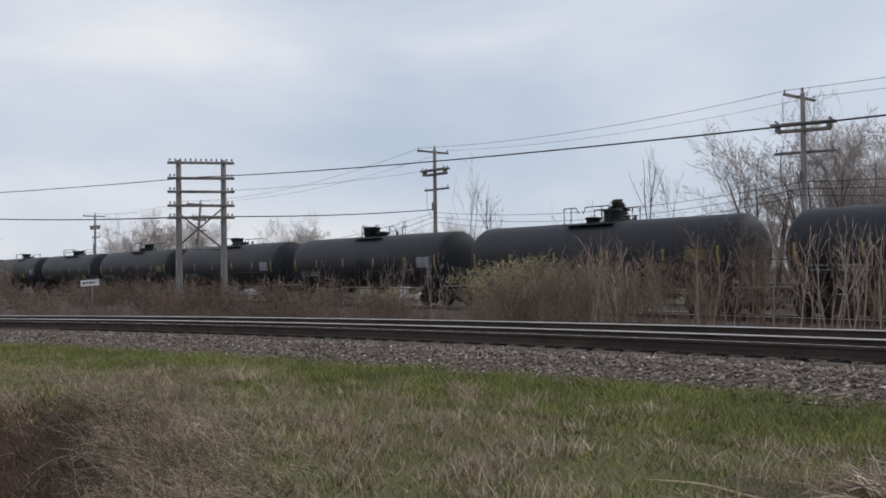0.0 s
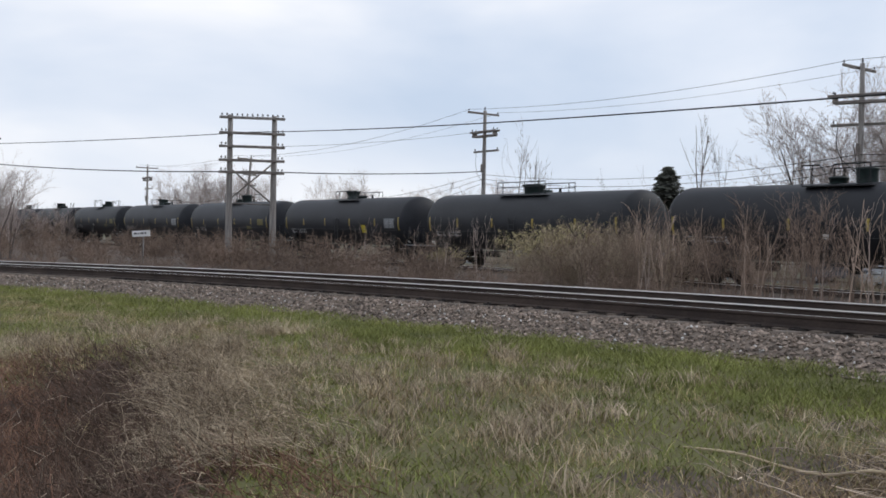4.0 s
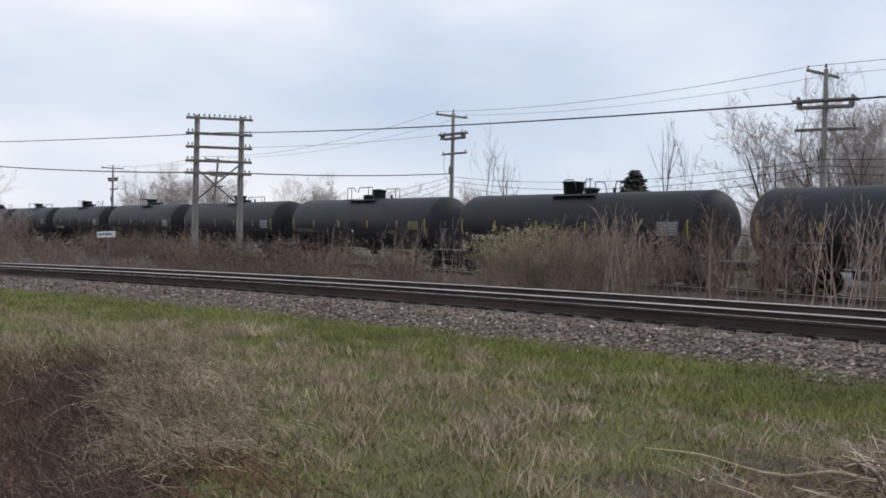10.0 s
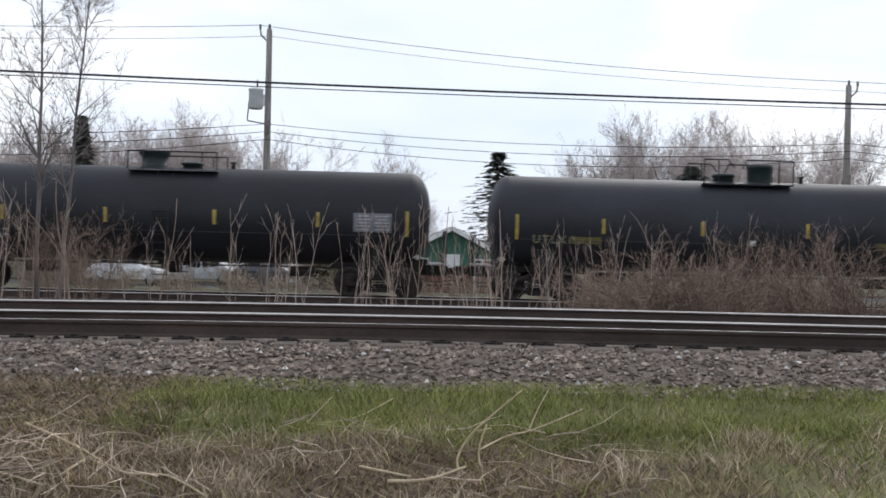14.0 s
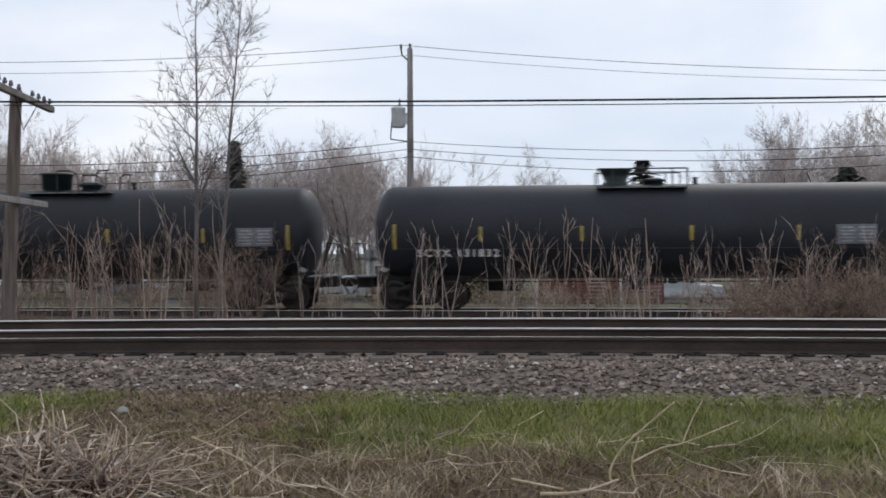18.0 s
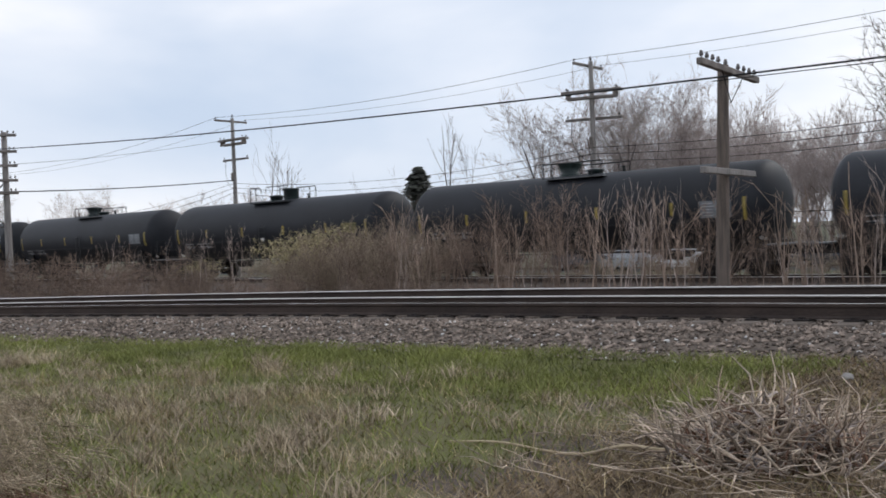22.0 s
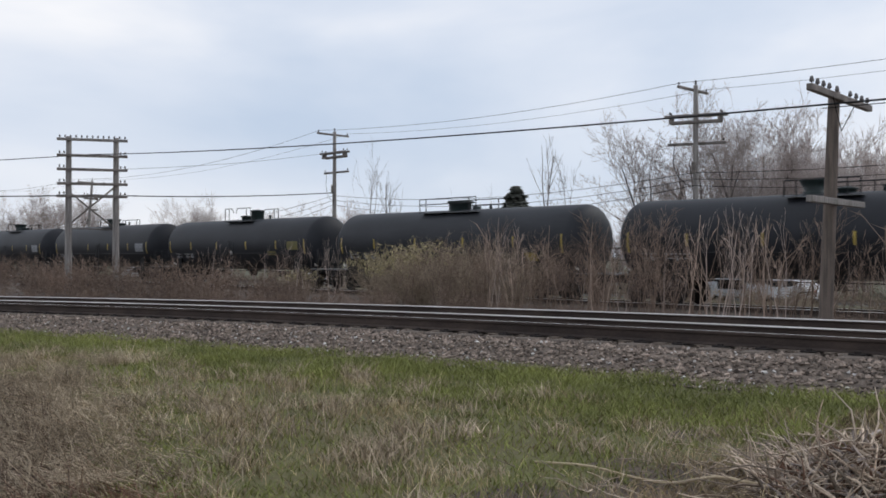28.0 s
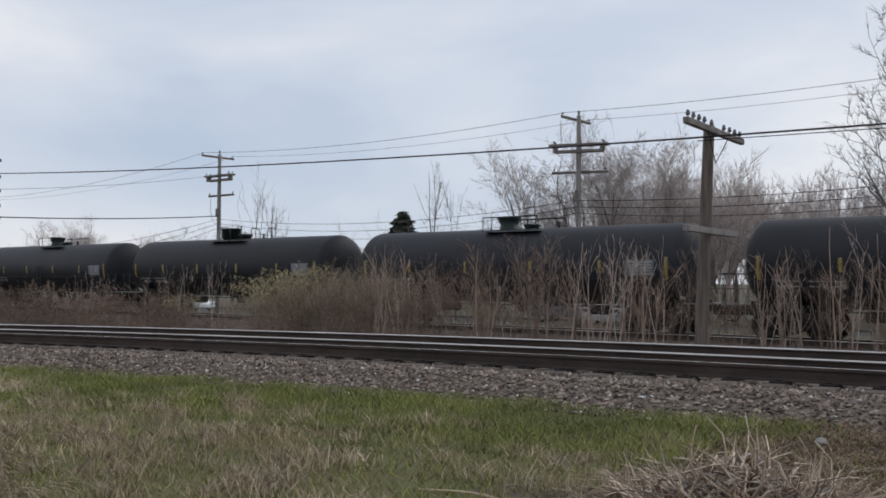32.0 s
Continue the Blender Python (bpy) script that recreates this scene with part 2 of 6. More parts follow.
# ---- mesh tools ----
def link(name, bm, mat, parent=None, label=""):
    me = bpy.data.meshes.new(name)
    bm.normal_update()
    bm.to_mesh(me)
    bm.free()
    me.materials.append(mat)
    ob = new(name, me)
    ob.parent = parent
    if label:
        ob["label"] = label
    return ob


def part(name, bm, mat, parent, label=""):
    return link(name, bm, mat, parent, label)


def empty(name, m=None):
    ob = new(name)
    ob.empty_display_size = 0.3
    if m is not None:
        ob.matrix_basis = m
    return ob


def box(bm, x0, x1, y0, y1, z0, z1, bevel=0.0, m=None):
    mm = Matrix.Translation(((x0 + x1) / 2, (y0 + y1) / 2, (z0 + z1) / 2)) @ Matrix.Diagonal((x1 - x0, y1 - y0, z1 - z0, 1))
    r = bmesh.ops.create_cube(bm, size=1, matrix=(m or Matrix()) @ mm)
    if bevel:
        es = list({e for v in r["verts"] for e in v.link_edges})
        bmesh.ops.bevel(bm, geom=es, offset=bevel, segments=1, affect="EDGES")
    return bm


def boxed(*a, **k):
    return box(bmesh.new(), *a, **k)


def tube(bm, a, b, r0, r1=None, n=6, cap=True):
    """A tapered round bar from a to b."""
    a, b = Vector(a), Vector(b)
    r1 = r0 if r1 is None else r1
    d = (b - a).normalized()
    s = d.cross(Vector((0, 0, 1)) if abs(d.z) < 0.9 else Vector((1, 0, 0))).normalized()
    t = d.cross(s)
    ra, rb = [], []
    for i in range(n):
        c, q = math.cos(2 * math.pi * i / n), math.sin(2 * math.pi * i / n)
        ra.append(bm.verts.new(a + (s * c + t * q) * r0))
        rb.append(bm.verts.new(b + (s * c + t * q) * r1))
    for i in range(n):
        j = (i + 1) % n
        f = bm.faces.new((ra[i], rb[i], rb[j], ra[j]))
        f.smooth = n > 5
    if cap:
        bm.faces.new(ra)
        bm.faces.new(rb[::-1])
    return bm


def sweep(pts, radii, n=6, bm=None):
    """One closed, unbroken skin along a row of points."""
    bm = bm or bmesh.new()
    pts = [Vector(p) for p in pts]
    s = None
    rings = []
    for i, p in enumerate(pts):
        d = (pts[min(i + 1, len(pts) - 1)] - pts[max(i - 1, 0)]).normalized()
        if s is None:
            s = d.cross(Vector((0, 0, 1)) if abs(d.z) < 0.9 else Vector((1, 0, 0))).normalized()
        s = (s - d * s.dot(d)).normalized()
        t = d.cross(s)
        rings.append([bm.verts.new(p + (s * math.cos(2 * math.pi * k / n) + t * math.sin(2 * math.pi * k / n)) * radii[i]) for k in range(n)])
    for a, b in zip(rings, rings[1:]):
        for k in range(n):
            j = (k + 1) % n
            f = bm.faces.new((a[k], a[j], b[j], b[k]))
            f.smooth = True
    bm.faces.new(rings[0][::-1])
    bm.faces.new(rings[-1])
    return bm


def tubed(*a, **k):
    return tube(bmesh.new(), *a, **k)


def lathe(bm, profile, axis, origin, n=24, smooth=True):
    """Turns (along, radius) pairs round an axis through origin."""
    ax = Vector(axis).normalized()
    s = ax.cross(Vector((0, 0, 1)) if abs(ax.z) < 0.9 else Vector((1, 0, 0))).normalized()
    t = ax.cross(s)
    o = Vector(origin)
    rings = []
    for u, r in profile:
        if r < 1e-5:
            rings.append([bm.verts.new(o + ax * u)])
        else:
            rings.append([bm.verts.new(o + ax * u + (s * math.cos(2 * math.pi * i / n) + t * math.sin(2 * math.pi * i / n)) * r) for i in range(n)])
    for p, q in zip(rings, rings[1:]):
        for i in range(n):
            j = (i + 1) % n
            vs = [p[i % len(p)], p[j % len(p)], q[j % len(q)], q[i % len(q)]]
            vs = list(dict.fromkeys(vs))
            if len(vs) > 2:
                f = bm.faces.new(vs)
                f.smooth = smooth
    return bm


def raw_mesh(name, verts, faces, mat, parent=None, smooth=False):
    me = bpy.data.meshes.new(name)
    me.from_pydata(verts, [], faces)
    me.materials.append(mat)
    if smooth:
        me.polygons.foreach_set("use_smooth", [True] * len(me.polygons))
    me.update()
    ob = new(name, me)
    ob.parent = parent
    return ob


# ---- the lie of the land ----
RAD, CX, CY0 = 110.0, 1.0, 13.35     # the near line bends round the viewer's side
CY = CY0 - RAD
FAR_Y, FAR_Z = 33.6, -0.78           # the train's line: middle, and top of rail


def bend(s, w):
    """The place at s metres along the near line and w metres off its middle, away from the viewer."""
    a = s / RAD
    return CX + (RAD + w) * math.sin(a), CY + (RAD + w) * math.cos(a)


def fall(s):
    """The near line runs gently downhill to one side."""
    return -0.37 * (max(0.0, -s) / 42.0) ** 1.5 if s > -60 else -0.63 - 0.01 * (-60 - s)


def lerp_table(table, v):
    for (a, p), (b, q) in zip(table, table[1:]):
        if v <= b:
            u = max(0.0, min(1.0, (v - a) / (b - a)))
            return p + (q - p) * u
    return table[-1][1]


PROFILE = [(-60, -0.75), (-13, -0.62), (-7.5, -0.55), (-4.5, -0.47), (-2.9, -0.42), (-1.9, -0.21), (5.6, -0.21), (7.4, -0.85), (9, -0.9), (200, -0.9)]
BACK = [(0, 0.0), (29.6, 0.0), (30.2, -0.1), (31.4, -0.08), (35.8, -0.08), (37.0, -0.42), (40, -0.5), (46, -0.30), (50, -0.55), (52.5, -0.85), (5000, -0.85)]


def hollow(x, y):
    """0 in the middle of the scrub-filled hollow, 1 at its rim."""
    return math.hypot((x + 9.4) / 4.0, (y - 2.63 + 0.3 * (x + 9.4)) / 1.3)


def ground_z(x, y):
    w = math.hypot(x - CX, y - CY) - RAD
    s = math.atan2(x - CX, y - CY) * RAD
    z = lerp_table(PROFILE, w)
    f = fall(max(-90, min(60, s)))
    if w < 9:
        z += f * (1 if w < 5.6 else max(0, (9 - w) / 3.4))
    if y > 29.6:
        k = min(1, (y - 29.6) / 6)
        z = z * (1 - k) + -0.9 * k if z > -0.9 else z
        z = min(z, -0.9) if y > 31 else z
        z += lerp_table(BACK, y)
    if w < -3.2 and y < 45:
        z += 0.05 * noise.noise(Vector((x * 0.7, y * 0.7, 0))) + 0.03 * noise.noise(Vector((x * 2.1, y * 2.1, 3)))
        z -= 0.52 * max(0, 1 - hollow(x, y))
    return z

# ---- ground ----
M_TURF = material("turf_soil", (0.130, 0.130, 0.048), (0.105, 0.083, 0.046), rough=0.95, scale=0.9, fine=22, bump=0.6)
M_GRAVEL = material("gravel_bed", (0.190, 0.150, 0.121), (0.080, 0.063, 0.051), rough=0.95, scale=9, fine=42, bump=1.0)
M_LITTER = material("leaf_litter_soil", (0.125, 0.092, 0.072), (0.060, 0.045, 0.036), rough=0.95, scale=1.2, fine=25, bump=0.6)
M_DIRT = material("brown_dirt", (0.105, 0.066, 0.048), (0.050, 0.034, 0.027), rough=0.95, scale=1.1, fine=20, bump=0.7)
M_LAWN = material("far_lawn", (0.092, 0.096, 0.044), (0.074, 0.064, 0.040), rough=0.95, scale=0.25, fine=3, bump=0.2)


def build_ground():
    xs = [-3000, -1200, -600, -350, -240, -180, -140, -110] + list(np.arange(-96, -60, 1.5)) + list(np.arange(-60, 24, 0.4)) + [26, 30, 40, 60, 90, 150, 300, 800, 3000]
    ys = [-3000, -800, -250, -90, -40, -20, -10, -6] + list(np.arange(-4, 38, 0.35)) + [39, 41, 44, 48, 55, 65, 80, 120, 200, 400, 900, 3000]
    verts = [(x, y, ground_z(x, y)) for y in ys for x in xs]
    nx = len(xs)
    faces, slots = [], []
    for j in range(len(ys) - 1):
        for i in range(nx - 1):
            a = j * nx + i
            faces.append((a, a + 1, a + nx + 1, a + nx))
            x, y = (xs[i] + xs[i + 1]) / 2, (ys[j] + ys[j + 1]) / 2
            w = math.hypot(x - CX, y - CY) - RAD + 0.35 * noise.noise(Vector((x * 0.8, y * 0.8, 7)))
            h = hollow(x, y) + 0.4 * noise.noise(Vector((x * 0.6, y * 0.6, 1)))
            if -2.75 < w < 7.2 or 30.4 < y < 36.9:
                k = 1
            elif w < -2.75:
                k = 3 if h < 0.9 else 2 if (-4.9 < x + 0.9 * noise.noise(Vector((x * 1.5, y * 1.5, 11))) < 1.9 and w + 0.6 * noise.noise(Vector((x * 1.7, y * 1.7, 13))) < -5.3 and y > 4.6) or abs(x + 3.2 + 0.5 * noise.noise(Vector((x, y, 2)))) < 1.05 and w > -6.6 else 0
            elif y > 40:
                k = 4
            else:
                k = 2
            slots.append(k)
    ob = raw_mesh("ground", verts, faces, M_TURF, smooth=True)
    for m in (M_GRAVEL, M_LITTER, M_DIRT, M_LAWN):
        ob.data.materials.append(m)
    ob.data.polygons.foreach_set("material_index", slots)
    tagged(ob, "trackside ground of spring grass, gravel bed and leaf litter", "ground", kind="structure")


build_ground()

# ---- railway lines ----
RAIL_SECTION = [(-0.075, -0.186), (0.075, -0.186), (0.075, -0.172), (0.014, -0.150), (0.010, -0.055), (0.036, -0.040), (0.037, -0.018), (0.028, 0.0), (0.010, 0.0005), (-0.022, 0.0005), (-0.028, 0.0), (-0.037, -0.018), (-0.036, -0.040), (-0.010, -0.055), (-0.014, -0.150), (-0.075, -0.172)]


def rail(name, place, stations, parent, label="", bright=(7, 8, 9, 10)):
    """A steel rail swept along place(s) -> (x, y, z); the running faces are polished."""
    verts, faces, slots = [], [], []
    n = len(RAIL_SECTION)
    for s in stations:
        p, q = Vector(place(s - 0.1)), Vector(place(s + 0.1))
        side = Vector((-(q - p).y, (q - p).x, 0)).normalized()
        o = (p + q) / 2
        for u, v in RAIL_SECTION:
            verts.append(o + side * u + Vector((0, 0, v)))
    for k in range(len(stations) - 1):
        for i in range(n):
            j = (i + 1) % n
            faces.append((k * n + i, k * n + j, (k + 1) * n + j, (k + 1) * n + i))
            slots.append(1 if i in bright else 0)
    ob = raw_mesh(name, verts, faces, M_RUST, parent)
    ob.data.materials.append(M_RAILTOP)
    ob.data.polygons.foreach_set("material_index", slots)
    if label:
        ob["label"] = label
    return ob


S_NEAR = list(np.arange(-95, 45.1, 1.25))
TILT_B = 0.12
LIFT = 0.035


def near_line(name, middle, tilt, label):
    base = empty(name)
    tagged(base, label, "railway track", "near railway tracks")
    for w in (-0.7525, 0.7525):
        drop = -tilt * (w / 1.505 + 0.5)
        rail("rail", lambda s, w=w, d=drop: (*bend(s, middle + w), fall(s) + LIFT + d), S_NEAR, base, "steel rail with polished head and rusty side", (8, 9) if middle == 0 and w < 0 else (9, 10))
    return base


track_a = near_line("railway_track", 0.0, 0.0, "curved main track with polished steel rails on concrete ties")
track_b = near_line("railway_track", 3.6, TILT_B, "second curved track with polished rails, canted away")


def tie_mesh(mat, length, width, height):
    bm = bmesh.new()
    box(bm, -width / 2, width / 2, -length / 2, length / 2, -height, 0, 0.02)
    me = bpy.data.meshes.new("tie")
    bm.to_mesh(me)
    bm.free()
    me.materials.append(mat)
    return me


def plate_mesh():
    bm = bmesh.new()
    box(bm, -0.10, 0.10, -0.16, 0.16, 0, 0.024, 0.006)
    box(bm, -0.03, 0.03, 0.085, 0.125, 0.024, 0.045)
    box(bm, -0.03, 0.03, -0.125, -0.085, 0.024, 0.045)
    me = bpy.data.meshes.new("tie_plate")
    bm.to_mesh(me)
    bm.free()
    me.materials.append(M_TRUCK)
    return me


def near_ties():
    me, pl = tie_mesh(M_TIE, 2.55, 0.27, 0.2), plate_mesh()
    for track, middle, tilt in ((track_a, 0.0, 0.0), (track_b, 3.6, TILT_B)):
        s = -57.0
        while s < 16:
            x, y = bend(s, middle)
            ob = new("tie", me)
            ob.parent = track
            lean = math.atan2(tilt, 1.505)
            ob.matrix_basis = Matrix.Translation((x, y, fall(s) + LIFT - 0.205 - tilt / 2)) @ pose(0, 0, 0, -math.degrees(lean), 0, -math.degrees(s / RAD))
            if middle == 0 and s > -30:
                x, y = bend(s, -0.7525)
                p = new("tie_plate", pl)
                p.parent = track
                p.matrix_basis = Matrix.Translation((x, y, fall(s) + LIFT - 0.2065)) @ pose(0, 0, 0, 0, 0, -math.degrees(s / RAD))
            s += 0.607


def stones(name, count, spot, size, label, mat, seed):
    """Loose angular stones, joined."""
    rng = np.random.RandomState(seed)
    dirs = np.array([(1, 0, 0), (0, 1, 0), (-1, 0, 0), (0, -1, 0), (0, 0, 1), (0, 0, -1)], float)
    tri = np.array([(0, 1, 4), (1, 2, 4), (2, 3, 4), (3, 0, 4), (1, 0, 5), (2, 1, 5), (3, 2, 5), (0, 3, 5)])
    verts, faces = [], []
    for i in range(count):
        x, y, z = spot(rng)
        r = size * (0.55 + 0.9 * rng.rand() ** 2)
        a = rng.rand() * 6.28
        c, s_ = math.cos(a), math.sin(a)
        v = dirs * (r * (0.7 + 0.6 * rng.rand(6, 1))) * (1.0, 0.8, 0.62) + rng.randn(6, 3) * r * 0.16
        b = len(verts)
        for p in v:
            verts.append((x + p[0] * c - p[1] * s_, y + p[0] * s_ + p[1] * c, z + p[2]))
        faces.extend((tri + b).tolist())
    ob = raw_mesh(name, verts, faces, mat)
    return tagged(ob, label, "ballast", kind="stuff")


def ballast_spot(rng):
    s = -42 + 54 * rng.rand() ** 0.75 if rng.rand() < 0.8 else -20 + 32 * rng.rand()
    w = -3.15 + 2.48 * rng.rand() ** 1.1
    x, y = bend(s, w)
    return x, y, ground_z(x, y) + 0.012


def ballast_spot_back(rng):
    s = -40 + 52 * rng.rand()
    x, y = bend(s, 0.9 + 6.3 * rng.rand())
    return x, y, ground_z(x, y) + 0.012


def far_line():
    base = empty("railway_track")
    tagged(base, "straight track under the train with wooden ties", "railway track", "far railway track")
    st = list(np.arange(-420, 140, 20.0))
    for w in (-0.7525, 0.7525):
        rail("rail", lambda s, w=w: (s, FAR_Y + w, FAR_Z), st, base, "steel rail with polished head")
    me = tie_mesh(M_WOODTIE, 2.6, 0.23, 0.18)
    for i in range(170):
        ob = new("tie", me)
        ob.parent = base
        ob.matrix_basis = pose(-70 + i * 0.55, FAR_Y, FAR_Z - 0.20)


far_line()

# ---- tank cars ----
TANK_R, TANK_Z, TANK_HALF = 1.475, 2.44, 8.13
PITCH, SPEED, PHASE = 18.09, 16.06, -0.3363


def tank_profile():
    out = [(-TANK_HALF, 0.0)]
    depth = 0.62
    for i in range(1, 9):
        a = i / 8 * math.pi / 2
        out.append((-TANK_HALF + depth * (1 - math.cos(a)), TANK_R * math.sin(a) ** 0.8))
    out += [(u, TANK_R) for u in (-5.4, -2.7, 0.0, 2.7, 5.4)]
    out += [(-u, r) for u, r in out[:9][::-1]]
    return out


def on_tank(x, z, out=0.006):
    """A pose on the viewer's side of the tank, at height z over the rail, facing out."""
    dz = max(-1, min(1, (z - TANK_Z) / TANK_R))
    a = math.degrees(math.asin(dz))
    y = -(TANK_R + out) * math.cos(math.radians(a))
    return Matrix.Translation((x, y, TANK_Z + (TANK_R + out) * dz)) @ pose(0, 0, 0, 90 - a)


def patch(w, h, m):
    """A thin curved-to-fit marking, w wide and h high, centred on the pose m."""
    bm = bmesh.new()
    vs = []
    steps = max(2, int(h / 0.1) + 1)
    for i in range(steps):
        t = (i / (steps - 1) - 0.5) * h
        ang = t / TANK_R
        for u in (-w / 2, w / 2):
            vs.append(bm.verts.new(m @ Vector((u, TANK_R * math.sin(ang), -TANK_R * (1 - math.cos(ang))))))
    for i in range(steps - 1):
        bm.faces.new((vs[2 * i], vs[2 * i + 1], vs[2 * i + 3], vs[2 * i + 2]))
    r = bmesh.ops.extrude_face_region(bm, geom=bm.faces[:])
    n = (m.to_3x3() @ Vector((0, 0, 1))).normalized()
    bmesh.ops.translate(bm, verts=[v for v in r["geom"] if isinstance(v, bmesh.types.BMVert)], vec=n * 0.004)
    return bm


def lettering(body, size, m, parent, name="lettering", mat=None):
    cu = bpy.data.curves.new("letters", "FONT")
    cu.body, cu.size, cu.align_x, cu.align_y, cu.extrude, cu.resolution_u = body, size, "CENTER", "CENTER", 0.002, 3
    cu.offset = 0.008
    cu.space_character = 1.24
    tmp = bpy.data.objects.new("letters", cu)
    me = bpy.data.meshes.new_from_object(tmp)
    bpy.data.objects.remove(tmp)
    me.materials.clear()
    me.materials.append(mat or M_STENCIL)
    ob = new(name, me)
    ob.parent = parent
    ob.matrix_basis = m
    return ob


def bogie(parent, x):
    """A two-axle truck: two side frames with springs, bolster, axles and wheels."""
    for sy in (-1, 1):
        y = sy * 1.0
        bm = bmesh.new()
        for sx in (-1, 1):
            tube(bm, (x + sx * 0.25, y, 0.80), (x + sx * 0.88, y, 0.56), 0.09, 0.08, 6)
            tube(bm, (x + sx * 0.22, y, 0.25), (x + sx * 0.88, y, 0.45), 0.08, 0.08, 6)
            box(bm, x + sx * 0.89 - 0.14, x + sx * 0.89 + 0.14, y - 0.11, y + 0.11, 0.34, 0.62, 0.03)
        box(bm, x - 0.34, x + 0.34, y - 0.1, y + 0.1, 0.74, 0.88, 0.02)
        box(bm, x - 0.34, x + 0.34, y - 0.1, y + 0.1, 0.18, 0.30, 0.02)
        box(bm, x - 0.37, x - 0.27, y - 0.1, y + 0.1, 0.2, 0.85, 0.02)
        box(bm, x + 0.27, x + 0.37, y - 0.1, y + 0.1, 0.2, 0.85, 0.02)
        fr = part("truck_frame", bm, M_TRUCK, parent)
        bm = bmesh.new()
        for k in (-0.15, 0.0, 0.15):
            for q in range(4):
                tube(bm, (x + k, y, 0.31 + q * 0.075), (x + k, y, 0.36 + q * 0.075), 0.062, 0.062, 8)
        part("spring", bm, M_UNDER, fr)
    part("truck_bolster", boxed(x - 0.22, x + 0.22, -1.1, 1.1, 0.55, 0.80, 0.03), M_TRUCK, parent)
    for sx in (-1, 1):
        bm = bmesh.new()
        for sy in (-1, 1):
            s = sy
            lathe(bm, [(s * 0.70, 0.0), (s * 0.70, 0.16), (s * 0.705, 0.38), (s * 0.69, 0.485), (s * 0.715, 0.485), (s * 0.725, 0.457), (s * 0.82, 0.452), (s * 0.83, 0.39), (s * 0.79, 0.30), (s * 0.80, 0.12), (s * 0.84, 0.0)], (0, 1, 0), (x + sx * 0.89, 0, 0.457), 20, False)
        tube(bm, (x + sx * 0.89, -1.05, 0.457), (x + sx * 0.89, 1.05, 0.457), 0.075, None, 8)
        part("wheelset", bm, M_WHEEL, parent, "steel wheels on their axle")


def tank_car(kind):
    """Kind 0: round valve housing with a small platform. Kind 1: wide crossover railings. Kind 2: long walkway over the dome. Kind 3: drum housing and arched handrails."""
    car = empty("tank_car")
    bm = lathe(bmesh.new(), tank_profile(), (1, 0, 0), (0, 0, TANK_Z), 40)
    tank = part("tank", bm, M_TANK if kind != 2 else M_TANK_GREY, car)
    # saddles, stub sills, end platforms
    for s in (-1, 1):
        bx = s * 6.55
        bm = bmesh.new()
        box(bm, bx - 1.5, bx + 1.5, -0.55, 0.55, 0.86, 1.22, 0.03)
        box(bm, bx - 0.3, bx + 0.3, -1.28, 1.28, 0.86, 1.30, 0.04)
        for sy in (-1, 1):
            box(bm, bx - 0.22, bx + 0.22, sy * 1.25 - 0.06, sy * 1.25 + 0.06, 1.0, 1.62, 0.02)
        part("saddle", bm, M_UNDER, car)
        e0, e1 = sorted((s * 7.2, s * 8.72))
        part("stub_sill", boxed(e0, e1, -0.34, 0.34, 0.72, 1.06, 0.03), M_UNDER, car)
        e0, e1 = sorted((s * 8.02, s * 8.62))
        part("end_platform", boxed(e0, e1, -1.45, 1.45, 1.04, 1.10, 0.01), M_GRATE, car, "grey end platform grating")
        bm = bmesh.new()
        xe = s * 8.6
        for y in (-1.42, -0.5, 0.5, 1.42):
            tube(bm, (xe, y, 1.1), (xe, y, 2.1), 0.02, None, 6)
        tube(bm, (xe, -1.42, 2.1), (xe, 1.42, 2.1), 0.02, None, 6)
        tube(bm, (xe, -1.42, 1.6), (xe, 1.42, 1.6), 0.018, None, 6)
        part("end_railing", bm, M_RAILING, car)
        for sy in (-1, 1):
            bm = bmesh.new()
            for z in (0.45, 0.75, 1.05):
                tube(bm, (xe - s * 0.55, sy * 1.45, z), (xe - s * 0.1, sy * 1.45, z), 0.016, None, 5)
            for k in (0.1, 0.55):
                tube(bm, (xe - s * k, sy * 1.45, 0.4), (xe - s * k, sy * 1.45, 1.9), 0.018, None, 5)
            part("corner_steps", bm, M_RAILING, car)
        bm = bmesh.new()
        e0, e1 = sorted((s * 8.6, s * 8.93))
        box(bm, e0, e1, -0.09, 0.09, 0.78, 0.96, 0.02)
        e0, e1 = sorted((s * 8.88, s * 9.1))
        box(bm, e0, e1, -0.16, 0.10, 0.72, 1.02, 0.05)
        part("coupler", bm, M_TRUCK, car)
        part("air_hose", tubed((s * 8.75, 0.4, 0.85), (s * 9.0, 0.32, 0.45), 0.03, 0.03, 6), M_TYRE, car)
        bogie(car, bx)
    # brake gear and bottom outlet
    part("brake_cylinder", lathe(bmesh.new(), [(-0.4, 0), (-0.4, 0.15), (0.35, 0.15), (0.42, 0.06), (0.7, 0.05), (0.7, 0)], (1, 0, 0), (4.2, -0.55, 0.75), 12), M_UNDER, car)
    part("air_reservoir", lathe(bmesh.new(), [(-0.55, 0), (-0.5, 0.18), (0.5, 0.18), (0.55, 0)], (1, 0, 0), (-4.1, 0.5, 0.74), 12), M_UNDER, car)
    bm = bmesh.new()
    lathe(bm, [(0, 0.0), (0, 0.2), (0.3, 0.26), (0.42, 0.26), (0.42, 0)], (0, 0, 1), (0.15, 0, 0.62), 12)
